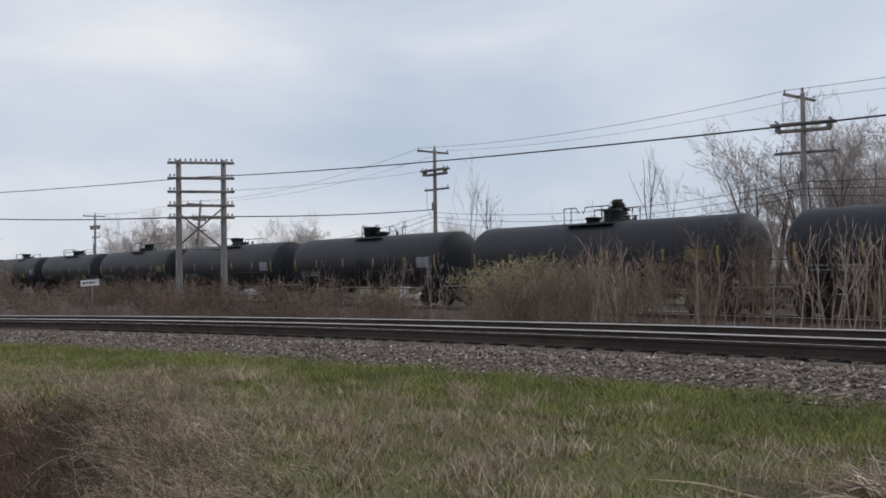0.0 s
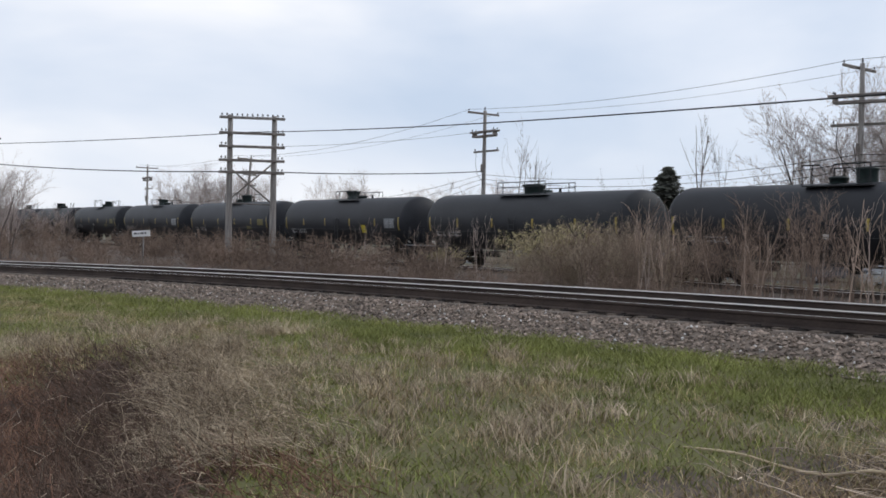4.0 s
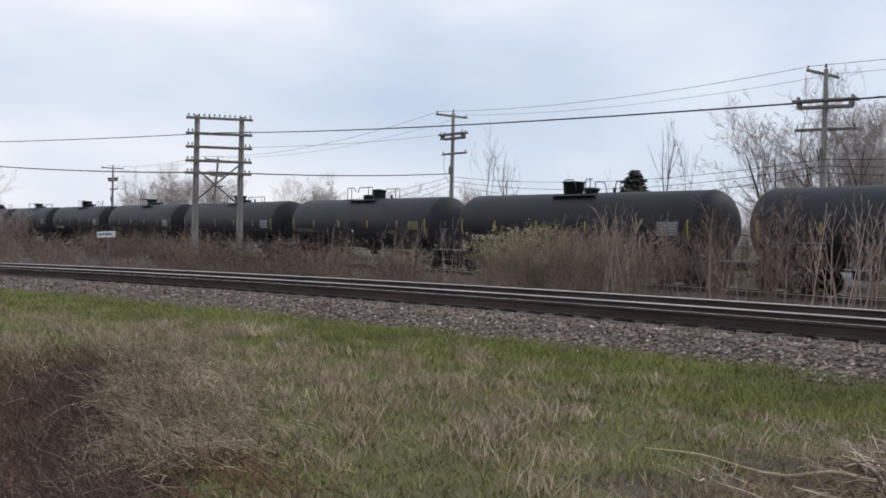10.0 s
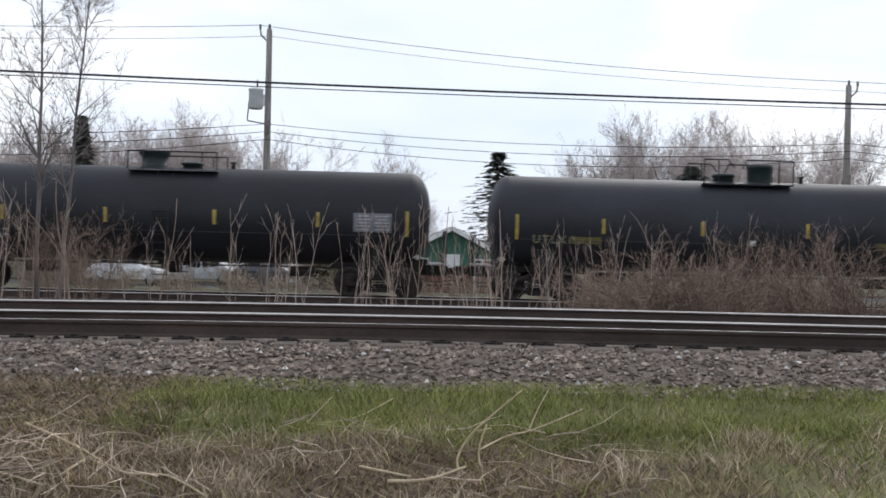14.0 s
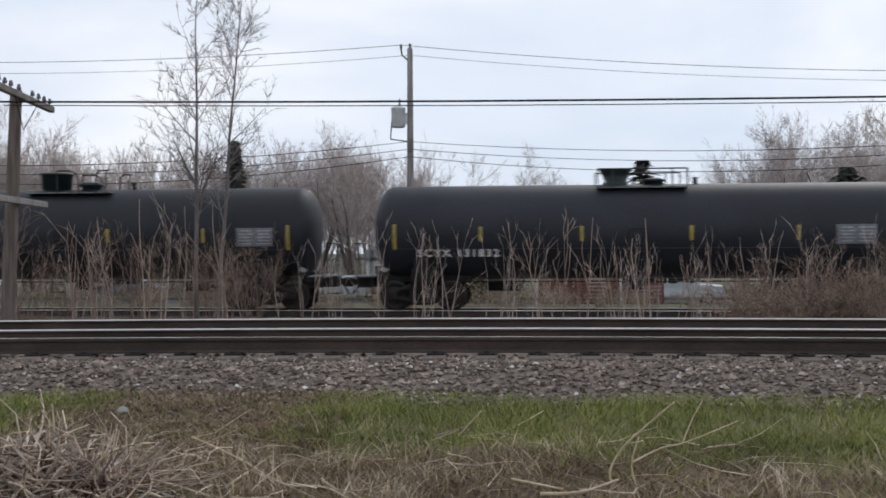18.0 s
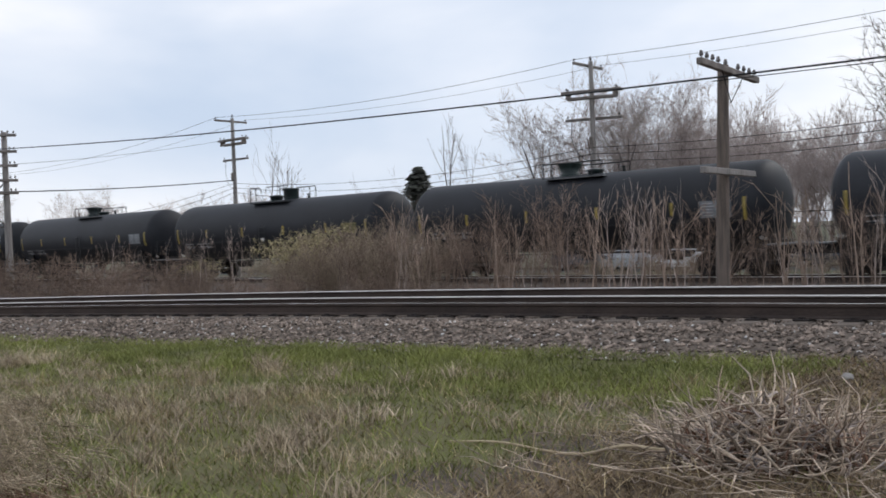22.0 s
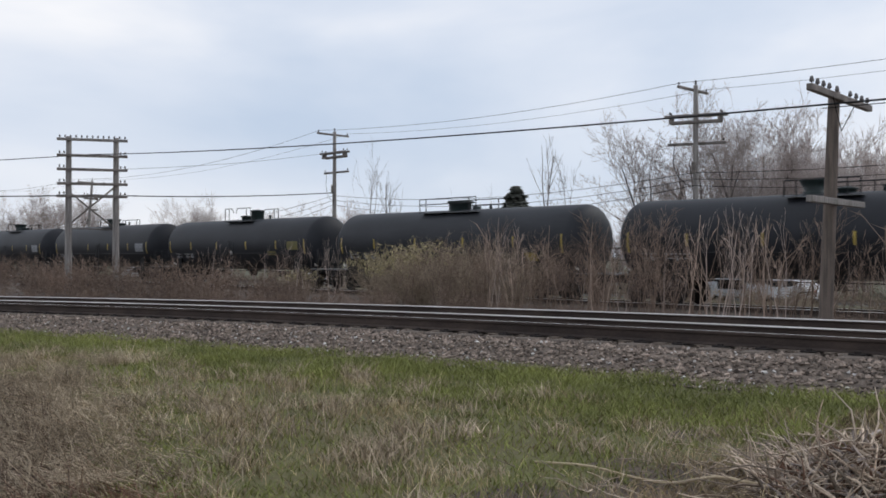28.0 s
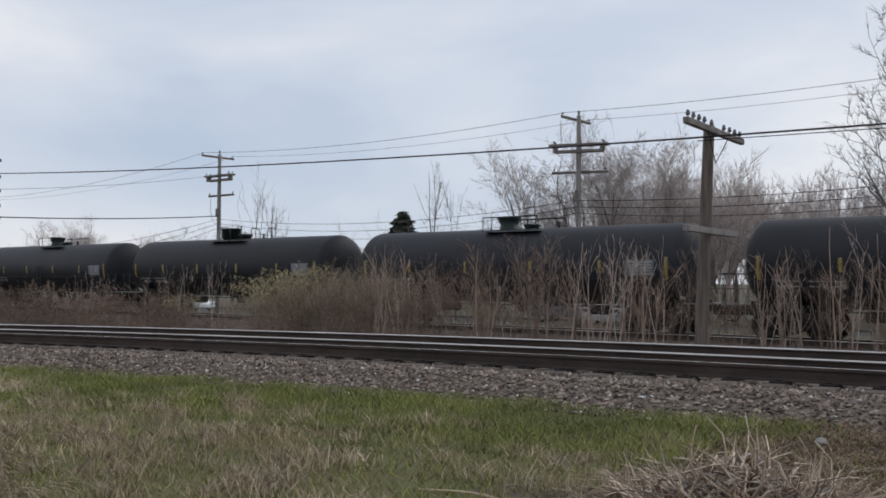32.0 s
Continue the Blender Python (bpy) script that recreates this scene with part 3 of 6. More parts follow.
    box(bm, -0.35, 0.65, -0.22, 0.22, 0.86, 1.0, 0.03)
    part("bottom_outlet", bm, M_UNDER, car)
    bm = bmesh.new()
    tube(bm, (-5.2, -0.75, 0.9), (5.2, -0.75, 0.9), 0.022, None, 5)
    for x in (-3, 0.9, 3):
        tube(bm, (x, -0.75, 0.9), (x, -0.6, 1.25), 0.016, None, 5)
    part("brake_pipe", bm, M_UNDER, car)
    # side ladder and grab rail
    for sy in (-1, 1):
        bm = bmesh.new()
        for x in (-0.22, 0.22):
            tube(bm, (x, sy * 1.52, 0.55), (x, sy * 1.52, 2.5), 0.02, None, 5)
            tube(bm, (x, sy * 1.52, 2.5), (x, sy * 0.85, 3.72), 0.02, None, 5)
        for i in range(9):
            z = 0.6 + i * 0.24
            tube(bm, (-0.22, sy * 1.52, z), (0.22, sy * 1.52, z), 0.014, None, 5)
        part("ladder", bm, M_RAILING, car)
        bm = bmesh.new()
        a = radians(20)
        y, z = sy * (TANK_R + 0.09) * math.cos(a), TANK_Z - (TANK_R + 0.09) * math.sin(a)
        tube(bm, (-7.2, y, z), (7.2, y, z), 0.014, None, 5)
        for i in range(9):
            x = -7.2 + 1.8 * i
            tube(bm, (x, y, z), (x, sy * TANK_R * math.cos(a), z + 0.03), 0.012, None, 5)
        part("grab_rail", bm, M_RAILING, car)
    # top fittings
    top = TANK_Z + TANK_R
    if kind == 0:
        hs = lathe(bmesh.new(), [(-0.06, 0.40), (0.08, 0.40), (0.10, 0.33), (0.40, 0.46), (0.44, 0.50), (0.50, 0.50), (0.52, 0.0)], (0, 0, 1), (-0.55, 0, top - 0.02), 18)
        part("valve_housing", hs, M_FITTING, car, "dark green round valve housing")
        mw = lathe(bmesh.new(), [(-0.06, 0.30), (0.10, 0.30), (0.10, 0.36), (0.16, 0.36), (0.18, 0.25), (0.22, 0.0)], (0, 0, 1), (0.62, 0, top - 0.02), 16)
        part("manway", mw, M_FITTING, car)
        plat = (-1.15, 1.55, 0.42)
    elif kind == 3:
        hs = lathe(bmesh.new(), [(-0.06, 0.44), (0.06, 0.44), (0.06, 0.47), (0.50, 0.49), (0.50, 0.53), (0.56, 0.53), (0.58, 0.0)], (0, 0, 1), (-0.75, 0, top - 0.02), 20)
        part("valve_housing", hs, M_FITTING, car, "dark green drum-shaped valve housing")
        mw = lathe(bmesh.new(), [(-0.06, 0.30), (0.12, 0.30), (0.12, 0.38), (0.22, 0.38), (0.25, 0.26), (0.28, 0.0)], (0, 0, 1), (0.45, 0, top - 0.02), 16)
        part("manway", mw, M_FITTING, car)
        plat = (-1.35, 1.45, 0.56)
    elif kind == 1:
        hs = bmesh.new()
        lathe(hs, [(-0.06, 0.38), (0.42, 0.38), (0.46, 0.42), (0.54, 0.42), (0.56, 0.0)], (0, 0, 1), (0.55, 0, top - 0.02), 16)
        part("valve_housing", hs, M_FITTING, car)
        mw = lathe(bmesh.new(), [(-0.06, 0.32), (0.16, 0.32), (0.16, 0.38), (0.24, 0.36), (0.28, 0.0)], (0, 0, 1), (-0.62, 0, top - 0.02), 16)
        part("manway", mw, M_FITTING, car)
        plat = (-1.5, 1.3, 0.62)
    else:
        hs = bmesh.new()
        lathe(hs, [(-0.06, 0.5), (0.30, 0.52), (0.34, 0.62), (0.42, 0.62), (0.44, 0.0)], (0, 0, 1), (-0.1, 0, top - 0.02), 16)
        part("valve_housing", hs, M_FITTING, car)
        mw = lathe(bmesh.new(), [(-0.06, 0.22), (0.14, 0.22), (0.16, 0.0)], (0, 0, 1), (1.0, 0, top - 0.02), 12)
        part("manway", mw, M_FITTING, car)
        plat = (-1.9, 1.9, 0.5)
    x0, x1, rh = plat
    for sy in (-1, 1):
        y0, y1 = sorted((sy * 0.55, sy * 0.95))
        part("top_platform", boxed(x0, x1, y0, y1, top - 0.16, top - 0.12, 0.0), M_GRATE if kind != 1 else M_RAILING, car)
    for sy in (-1, 1):
        y = sy * 0.95
        if kind == 3:
            runs = [[(-0.3, y, top + rh), (0.15, y, top + rh), (0.32, y, top + rh * 0.85), (0.42, y, top + 0.25), (0.44, y, top - 0.14)], [(1.0, y, top - 0.14), (1.02, y, top + rh * 0.8), (1.12, y, top + rh), (x1, y, top + rh)]]
        elif kind == 1:
            runs = [[(x0, y, top + rh), (x0 + 0.75, y, top + rh), (x0 + 0.95, y, top + rh * 0.6)], [(x1 - 1.6, y, top + rh * 0.55), (x1 - 1.45, y, top + rh), (x1, y, top + rh)]]
        else:
            runs = [[(x0, y, top + rh), (x1, y, top + rh)]] + ([[(x0, y, top + rh * 0.5), (x1, y, top + rh * 0.5)]] if kind == 2 else [])
        bars = [part("top_railing", sweep(pts, [0.024] * len(pts), 5), M_RAILING, car) for pts in runs]
        for x in (-0.3, x1 - 0.12) if kind == 3 else (x0, x0 + 0.45, x1 - 0.45, x1):
            part("railing_post", tubed((x, y, top - 0.14), (x, y, top + rh), 0.022, None, 5), M_RAILING, bars[-1 if kind in (1, 3) and x > 0 else 0])
    bm = bmesh.new()
    tube(bm, (1.9, 0, top - 0.02), (1.9, 0, top + 0.16), 0.07, 0.06, 8)
    tube(bm, (1.9, 0, top + 0.16), (1.9, 0, top + 0.2), 0.1, 0.1, 8)
    part("relief_valve", bm, M_FITTING, car)
    # markings
    for i, x in enumerate((-7.35, -4.7, -1.65, 1.6, 4.7, 7.4)):
        h = 0.78 if i in (0, 5) else 0.45
        part("reflective_strip", patch(0.10, h, on_tank(x, 2.28 if i in (0, 5) else 2.36)), M_YELLOW, car, "yellow reflective strip")
    for s in (-1, 1):
        d = 0.2
        m = on_tank(s * 7.75, 1.28) @ pose(0, 0, 0, 0, 0, 45)
        part("placard", patch(d, d, m), M_STENCIL, car, "white diamond placard")
    if kind in (0, 3):
        pn_ = part("data_panel", patch(1.15, 0.58, on_tank(6.35, 2.30)), M_GPANEL, car, "grey stencilled data panel")
        bm = bmesh.new()
        for r in range(5):
            for q in range(2):
                m = on_tank(6.08 + q * 0.55, 2.50 - r * 0.10, 0.012)
                b = patch(0.34 + 0.1 * ((r + q) % 2), 0.035, m)
                me = bpy.data.meshes.new("tmp")
                b.to_mesh(me)
                b.free()
                bm.from_mesh(me)
                bpy.data.meshes.remove(me)
        part("stencil_lines", bm, M_GRATE2, pn_)
    elif kind == 1:
        part("data_panel", patch(0.85, 0.24, on_tank(4.2, 1.92)), M_YPANEL, car, "faded yellow stencil panel")
        part("data_panel", patch(1.0, 0.45, on_tank(6.3, 2.32)), M_YPANEL, car, "faded olive yellow data panel")
        part("small_plate", patch(0.22, 0.18, on_tank(-0.1, 1.95)), M_STENCIL, car, "small white plate")
    else:
        part("data_panel", patch(0.62, 0.40, on_tank(5.6, 1.75)), M_YELLOW, car, "yellow warning panel")
    return car


READABLE = {-15: "SCYX 131800", -17: "SCYX 131819", -18: "SCYX 131817", -16: "SCYX 131832", -11: "CBTX 742477"}


KIND_OF = {-8: 1, -9: 0, -10: 1, -11: 3, -12: 1, -13: 0, -14: 0, -15: 3, -16: 0, -17: 3, -18: 3, -19: 0, -20: 0, -21: 0, -22: 1, -23: 0, -24: 2, -25: 1, -26: 0, -27: 2, -28: 1, -29: 0, -30: 0}


def build_train():
    protos = [tank_car(k) for k in range(4)]
    used = [False] * 4
    cars = []
    for n in range(3, -40, -1):
        k = KIND_OF.get(n, (0, 2, 1, 0, 3, 1, 0)[n % 7])
        if used[k]:
            car = copy_thing(protos[k], Matrix())
        else:
            car, used[k] = protos[k], True
        words = ("black tank car with round valve housing and yellow reflective strips", "black tank car with crossover railings and faded yellow panels", "weathered grey-black tank car with long top walkway", "black tank car with drum valve housing and arched handrails")[k]
        tagged(car, words, "tank car", "cars of the moving train")
        cars.append((car, n))
    for car, n in cars:
        if n in (-20, -25, -7):
            part("warning_panel", patch(0.50, 0.50, on_tank(3.3 if n != -25 else 2.0, 1.95, 0.008)), M_YBRIGHT, car, "square bright yellow warning panel")
        if n == -11:
            part("data_panel", patch(0.9, 0.24, on_tank(3.1, 1.80, 0.008)), M_YPANEL, car, "faded yellow stencil panel")
        if n == -24:
            part("stencil_block", patch(0.55, 0.34, on_tank(7.2, 2.75, 0.008)), M_GRATE2, car, "worn white stencil block")
        if n == -12:
            lettering("UTLX", 0.36, on_tank(-6.35, 1.92, 0.010), car, "car_lettering", M_YSTENCIL)["label"] = "faded yellow stencilled reporting mark"
            part("stencil_bar", patch(1.0, 0.22, on_tank(-5.25, 1.92, 0.006)), M_YPANEL, car, "worn yellow stencil bar")
        elif n in READABLE:
            lettering(READABLE[n], 0.36, on_tank(-5.4, 1.78, 0.010), car, "car_lettering")["label"] = "white stencilled reporting mark"
        else:
            for x0, count, name in ((-6.75, 4, "stencil_mark"), (-5.65, 6, "stencil_number")):
                bm = bmesh.new()
                for q in range(count):
                    for z, h in ((1.86, 0.05), (1.70, 0.05 if (q + n) % 3 else 0.20)):
                        b = patch(0.13, h, on_tank(x0 + q * 0.2, z, 0.006))
                        me = bpy.data.meshes.new("tmp")
                        b.to_mesh(me)
                        b.free()
                        bm.from_mesh(me)
                        bpy.data.meshes.remove(me)
                part(name, bm, M_GRATE2, car, "worn white stencil bars")
    return cars


TRAIN = build_train()


def motions():
    for car, n in TRAIN:
        x0 = PITCH * (n + 0.5 + PHASE)
        walk(car, [(t, pose(x0 + SPEED * t, FAR_Y, FAR_Z)) for t in (0, 0.1, 8, 16, 24, 31.9, 32)])

near_ties()
stones("ballast_stones", 30000, ballast_spot, 0.035, "loose grey and brown crushed stone along the rails", M_STONE, 5)
stones("pale_ballast_stones", 1600, ballast_spot, 0.028, "scattered pale stones in the ballast", M_PALESTONE, 6)
stones("ballast_stones", 5000, ballast_spot_back, 0.042, "crushed stone between and behind the rails", M_STONE, 7)


# ---- poles and wires ----
def pole_shaft(parent, h, r0, r1, mat, lean=(0, 0), name="pole"):
    k = 6
    pts = [Vector((lean[0] * i / k, lean[1] * i / k, h * i / k)) for i in range(k + 1)]
    return part(name, sweep(pts, [r0 + (r1 - r0) * i / k for i in range(k + 1)], 10), mat, parent)


def crossarm(parent, z, length, turn, off=(0, 0), pins=(), thick=0.055, mat=None, name="crossarm", side=0.15, glass=1.0):
    """A wooden arm across the pole at height z, turned by that many degrees from the line's direction, with insulators on pins."""
    m = Matrix.Translation((off[0], off[1], z)) @ pose(0, 0, 0, 0, 0, turn)
    arm = part(name, boxed(-length / 2, length / 2, side - thick, side + thick, -0.065, 0.065, 0.012, m=m), mat or M_ARM, parent)
    for u in pins:
        bm = lathe(bmesh.new(), [(a * glass, b * glass) for a, b in ((0, 0.012), (0.05, 0.012), (0.05, 0.042), (0.09, 0.046), (0.11, 0.034), (0.13, 0.036), (0.155, 0.024), (0.16, 0))], (0, 0, 1), m @ Vector((u, side, 0.06)), 8)
        part("insulator", bm, M_INSUL, arm, "glazed pin insulator")
    return arm


def power_pole(x, z_top, style, y=42.0, lean=0.0):
    g = ground_z(x, y)
    h = z_top - g
    p = empty("power_pole", Matrix.Translation((x, y, g)) @ pose(0, 0, 0, lean * -3.4, lean * 5.2))
    pole_shaft(p, h + 0.3, 0.17, 0.11, M_POLE_GREY)
    for o in p.children:
        o.matrix_basis = Matrix.Translation((0, 0, -0.3))
    if style == "arms":
        turn = 20 if x > -40 else 0
        crossarm(p, h - 0.2, 2.8, 95.5, pins=(-1.3, 1.3), name="top_crossarm", thick=0.045)
        part("pole_cap_insulator", lathe(bmesh.new(), [(0, 0.02), (0.08, 0.02), (0.08, 0.05), (0.14, 0.055), (0.2, 0.04), (0.24, 0.045), (0.28, 0)], (0, 0, 1), (0, 0, h - 0.02), 8), M_INSUL, p)
        for k, z in ((0.15, h - 1.42), (-0.15, h - 1.42), (0.15, h - 1.72), (-0.15, h - 1.72)):
            crossarm(p, z, 2.9 if z > h - 1.6 else 2.4, turn, pins=(-1.2, 1.2) if z > h - 1.6 else (), side=k, name="middle_crossarm", thick=0.045)
        for u in (-1.15, 1.15):
            q = pose(0, 0, 0, 0, 0, turn) @ Vector((u, 0, 0))
            part("arm_spacer", boxed(q.x - 0.04, q.x + 0.04, q.y - 0.18, q.y + 0.18, h - 1.72, h - 1.42, 0.01), M_ARM, p)
        crossarm(p, h - 2.72, 2.75, turn, pins=(-1.25, 1.25), name="lower_crossarm", thick=0.05)
        bm = bmesh.new()
        m = pose(0, 0, 0, 0, 0, turn)
        pts = [m @ Vector((-1.05, 0.1, h - 2.75)), m @ Vector((-1.1, 0.1, h - 3.6)), m @ Vector((-0.9, 0.1, h - 4.2)), m @ Vector((-0.5, 0.1, h - 4.6)), m @ Vector((-0.1, 0.1, h - 4.75))]
        for a, b in zip(pts, pts[1:]):
            tube(bm, a, b, 0.014, None, 5)
        part("drop_cable", bm, M_WIRE, p)
        tagged(p, "grey wooden power pole with three crossarms", "power pole", "power poles along the street")
    else:
        bm = bmesh.new()
        s = 1 if style == "right" else -1
        tube(bm, (0, 0, h - 0.55), (s * 0.32, 0, h - 0.25), 0.035, None, 6)
        tube(bm, (s * 0.32, 0, h - 0.25), (s * 0.36, 0, h - 0.02), 0.035, None, 6)
        br = part("bracket", bm, M_ARM, p)
        for u, v in ((s * 0.36, h - 0.02), (0.0, h)):
            part("insulator", lathe(bmesh.new(), [(0, 0.03), (0.05, 0.06), (0.1, 0.04), (0.15, 0.055), (0.2, 0.03), (0.21, 0)], (0, 0, 1), (u, 0, v), 8), M_INSUL, br)
        if style == "transformer":
            c = lathe(bmesh.new(), [(0, 0), (0.02, 0.24), (0.08, 0.28), (0.74, 0.28), (0.76, 0.30), (0.80, 0.30), (0.86, 0.18), (0.88, 0)], (0, 0, 1), (-0.47, -0.05, 7.15 + 0.2), 18)
            can = part("transformer", c, M_CAN, p, "grey round pole transformer")
            part("bushing", lathe(bmesh.new(), [(0, 0.03), (0.06, 0.05), (0.12, 0.03), (0.18, 0.05), (0.3, 0.02), (0.31, 0)], (0, 0, 1), (-0.42, -0.05, 8.22), 8), M_INSUL, can)
            bm = bmesh.new()
            tube(bm, (-0.7, -0.12, 7.95), (-0.78, -0.12, 6.9), 0.025, None, 5)
            tube(bm, (-0.78, -0.12, 6.9), (-0.1, -0.1, 6.8), 0.025, None, 5)
            part("lead_cable", bm, M_WIRE, can)
            part("mount", boxed(-0.22, 0.0, -0.05, 0.05, 7.5, 7.95, 0.01), M_CAN, can)
        tagged(p, "grey wooden power pole with a transformer can" if style == "transformer" else "grey wooden power pole with a top bracket", "power pole", "power poles along the street")
    # clamp for the low cables
    part("cable_clamp", boxed(-0.1, 0.1, -0.22, -0.1, h - 4.15, h - 3.6, 0.01), M_ARM, p)
    return p


power_pole(-126.0, 8.4, "arms")
power_pole(-97.0, 8.1, "arms", lean=0.75)
power_pole(-57.2, 9.3, "arms")
power_pole(-28.75, 9.0, "arms")
power_pole(-5.55, 9.2, "transformer")
power_pole(17.65, 7.66, "right")
power_pole(43.0, 8.4, "right")


def telegraph_pole(x, y, top, arm_turn, lean, arms, label, base_r=0.15, top_r=0.115):
    g = ground_z(x, y)
    p = empty("telegraph_pole", Matrix.Translation((x, y, g)))
    h = top - g
    sh = pole_shaft(p, h + 0.3, base_r, top_r, M_POLE, lean)
    sh.matrix_basis = Matrix.Translation((0, 0, -0.3))
    for z, length, pins, mat, shift in arms:
        k = (z - g) / h
        crossarm(p, z - g, length, arm_turn, (lean[0] * k, lean[1] * k), pins, 0.06, mat, side=-0.15, glass=1.0)
    bm = bmesh.new()
    k = (top - 0.5 - g) / h
    for s in (-1, 1):
        m = Matrix.Translation((lean[0] * k, lean[1] * k, 0)) @ pose(0, 0, 0, 0, 0, arm_turn)
        tube(bm, m @ Vector((s * 0.7, -0.22, arms[0][0] - g - 0.05)), m @ Vector((0, -0.16, arms[0][0] - g - 0.65)), 0.010, None, 5)
    part("arm_brace", bm, M_UNDER, p)
    return tagged(p, label, "telegraph pole", "old telegraph line")


PINS9 = (-1.75, -1.42, -1.08, -0.74, -0.28, 0.55, 0.95, 1.32, 1.7)
telegraph_pole(-10.75, 20.1, 4.29, 99.7, (0.19, 0.06), [(4.15, 3.75, PINS9, None, 0), (2.08, 3.3, (), M_POLE_GREY, 0.3)], "weathered leaning telegraph pole with insulator crossarm and loose lower arm")
telegraph_pole(-73.9, 13.1, 6.85, 80, (-0.1, 0), [(6.6, 3.4, PINS9[1:-1], None, 0)], "dark weathered telegraph pole with one crossarm")


def double_pole():
    x, y = -49.4, 21.8
    g = ground_z(x, y) - 0.1
    p = empty("double_telegraph_pole", Matrix.Translation((x, y, g)) @ pose(0, 0, 0, 0, 0, 66))
    for u in (-1.09, 1.09):
        sh = pole_shaft(p, 6.72 - g, 0.19, 0.13, M_POLE_GREY)
        sh.matrix_basis = Matrix.Translation((u, 0, 0))
    for i, z in enumerate((6.57, 5.80, 5.13, 4.44, 3.84)):
        n = (-1.5, -1.25, -1.0, -0.75, -0.5, -0.25, 0.0, 0.25, 0.5, 0.75, 1.0, 1.25, 1.5) if i == 0 else (-1.5, -1.3, 1.3, 1.5)
        crossarm(p, z - g, 3.25, 0, (0, 0), n, 0.07, M_POLE_GREY if i == 0 else None, side=-0.2)
    for a, b in (((-1.0, 4.0), (1.05, 2.3)), ((1.0, 4.3), (-1.05, 2.5))):
        bm = tubed((a[0], 0.12, a[1] - g), (b[0], 0.12, b[1] - g), 0.045, None, 6)
        part("cross_brace", bm, M_ARM, p)
    part("tie_bar", tubed((-1.1, 0.1, 2.3 - g), (1.1, 0.1, 2.25 - g), 0.035, None, 6), M_ARM, p)
    tagged(p, "weathered twin-post telegraph structure with five crossarms", "telegraph pole", "old telegraph line")


double_pole()


def wire(points, sag, r, mat, label, name="overhead_wire"):
    """One hanging cable from support to support."""
    verts, faces = [], []
    path = []
    for a, b in zip(points, points[1:]):
        a, b = Vector(a), Vector(b)
        span = (b - a).length
        for i in range(12):
            t = i / 12
            p = a.lerp(b, t)
            p.z -= sag * span * span * 4 * t * (1 - t) / 900
            path.append(p)
    path.append(Vector(points[-1]))
    n = 5
    for i, p in enumerate(path):
        d = (path[min(i + 1, len(path) - 1)] - path[max(i - 1, 0)]).normalized()
        s = d.cross(Vector((0, 0, 1))).normalized()
        t = s.cross(d)
        for k in range(n):
            a = 2 * math.pi * k / n
            verts.append(p + s * (r * math.cos(a)) + t * (r * math.sin(a)))
    for i in range(len(path) - 1):
        for k in range(n):
            j = (k + 1) % n
            faces.append((i * n + k, i * n + j, (i + 1) * n + j, (i + 1) * n + k))
    ob = raw_mesh(name, verts, faces, mat, smooth=True)
    return tagged(ob, label, "cable", "overhead wires")


YP = 42.0
wire([(-126, YP - 0.9, 8.5), (-97, YP - 0.9, 8.2), (-57.1, YP - 1.3, 9.27), (-28.6, YP - 1.3, 8.97), (-5.91, YP, 9.35), (17.95, YP, 7.8), (43, YP, 8.5)], 0.5, 0.012, M_WIRE_THIN, "thin grey power line over the street poles")
wire([(-126, YP + 0.7, 8.5), (-97, YP + 0.7, 8.2), (-57.3, YP + 1.3, 9.27), (-28.9, YP + 1.3, 8.97), (-5.55, YP + 0.1, 8.95), (17.65, YP + 0.1, 7.45), (43, YP + 0.1, 8.1)], 0.5, 0.009, M_WIRE_THIN, "thin grey power line over the street poles")
for i, (z, sg) in enumerate(((5.45, 0.75), (5.15, 0.9), (4.85, 1.1))):
    wire([(-126, YP - 0.2, z - 0.9), (-97, YP - 0.2, z - 1.0), (-57, YP - 0.2, z - 0.45), (-28.7, YP - 0.2, z - 0.55), (-5.55, YP - 0.2, z), (17.65, YP - 0.2, z - 0.15), (43, YP - 0.2, z)], sg, 0.012, M_WIRE, "dark telephone cable slung under the power lines")
wire([(-73.8, 13.1, 6.15), (-49.2, 21.6, 5.86), (-10.74, 19.95, 4.03), (26.0, 20.2, 3.98)], 0.12, 0.021, M_WIRE, "thick black cable along the telegraph poles")
wire([(-10.74, 20.02, 3.97), (26.0, 20.25, 3.91)], 0.13, 0.010, M_WIRE, "thin black wire under the thick cable")
wire([(-73.8, 13.1, 5.0), (-49.4, 21.8, 3.92), (-57.0, 41.8, 5.2)], 0.3, 0.03, M_WIRE, "thick black cable from the twin-post structure")
wire([(-48.8, 23.0, 5.2), (-57.2, YP - 0.2, 7.9)], 0.35, 0.010, M_WIRE_THIN, "thin wire from the twin-post structure")


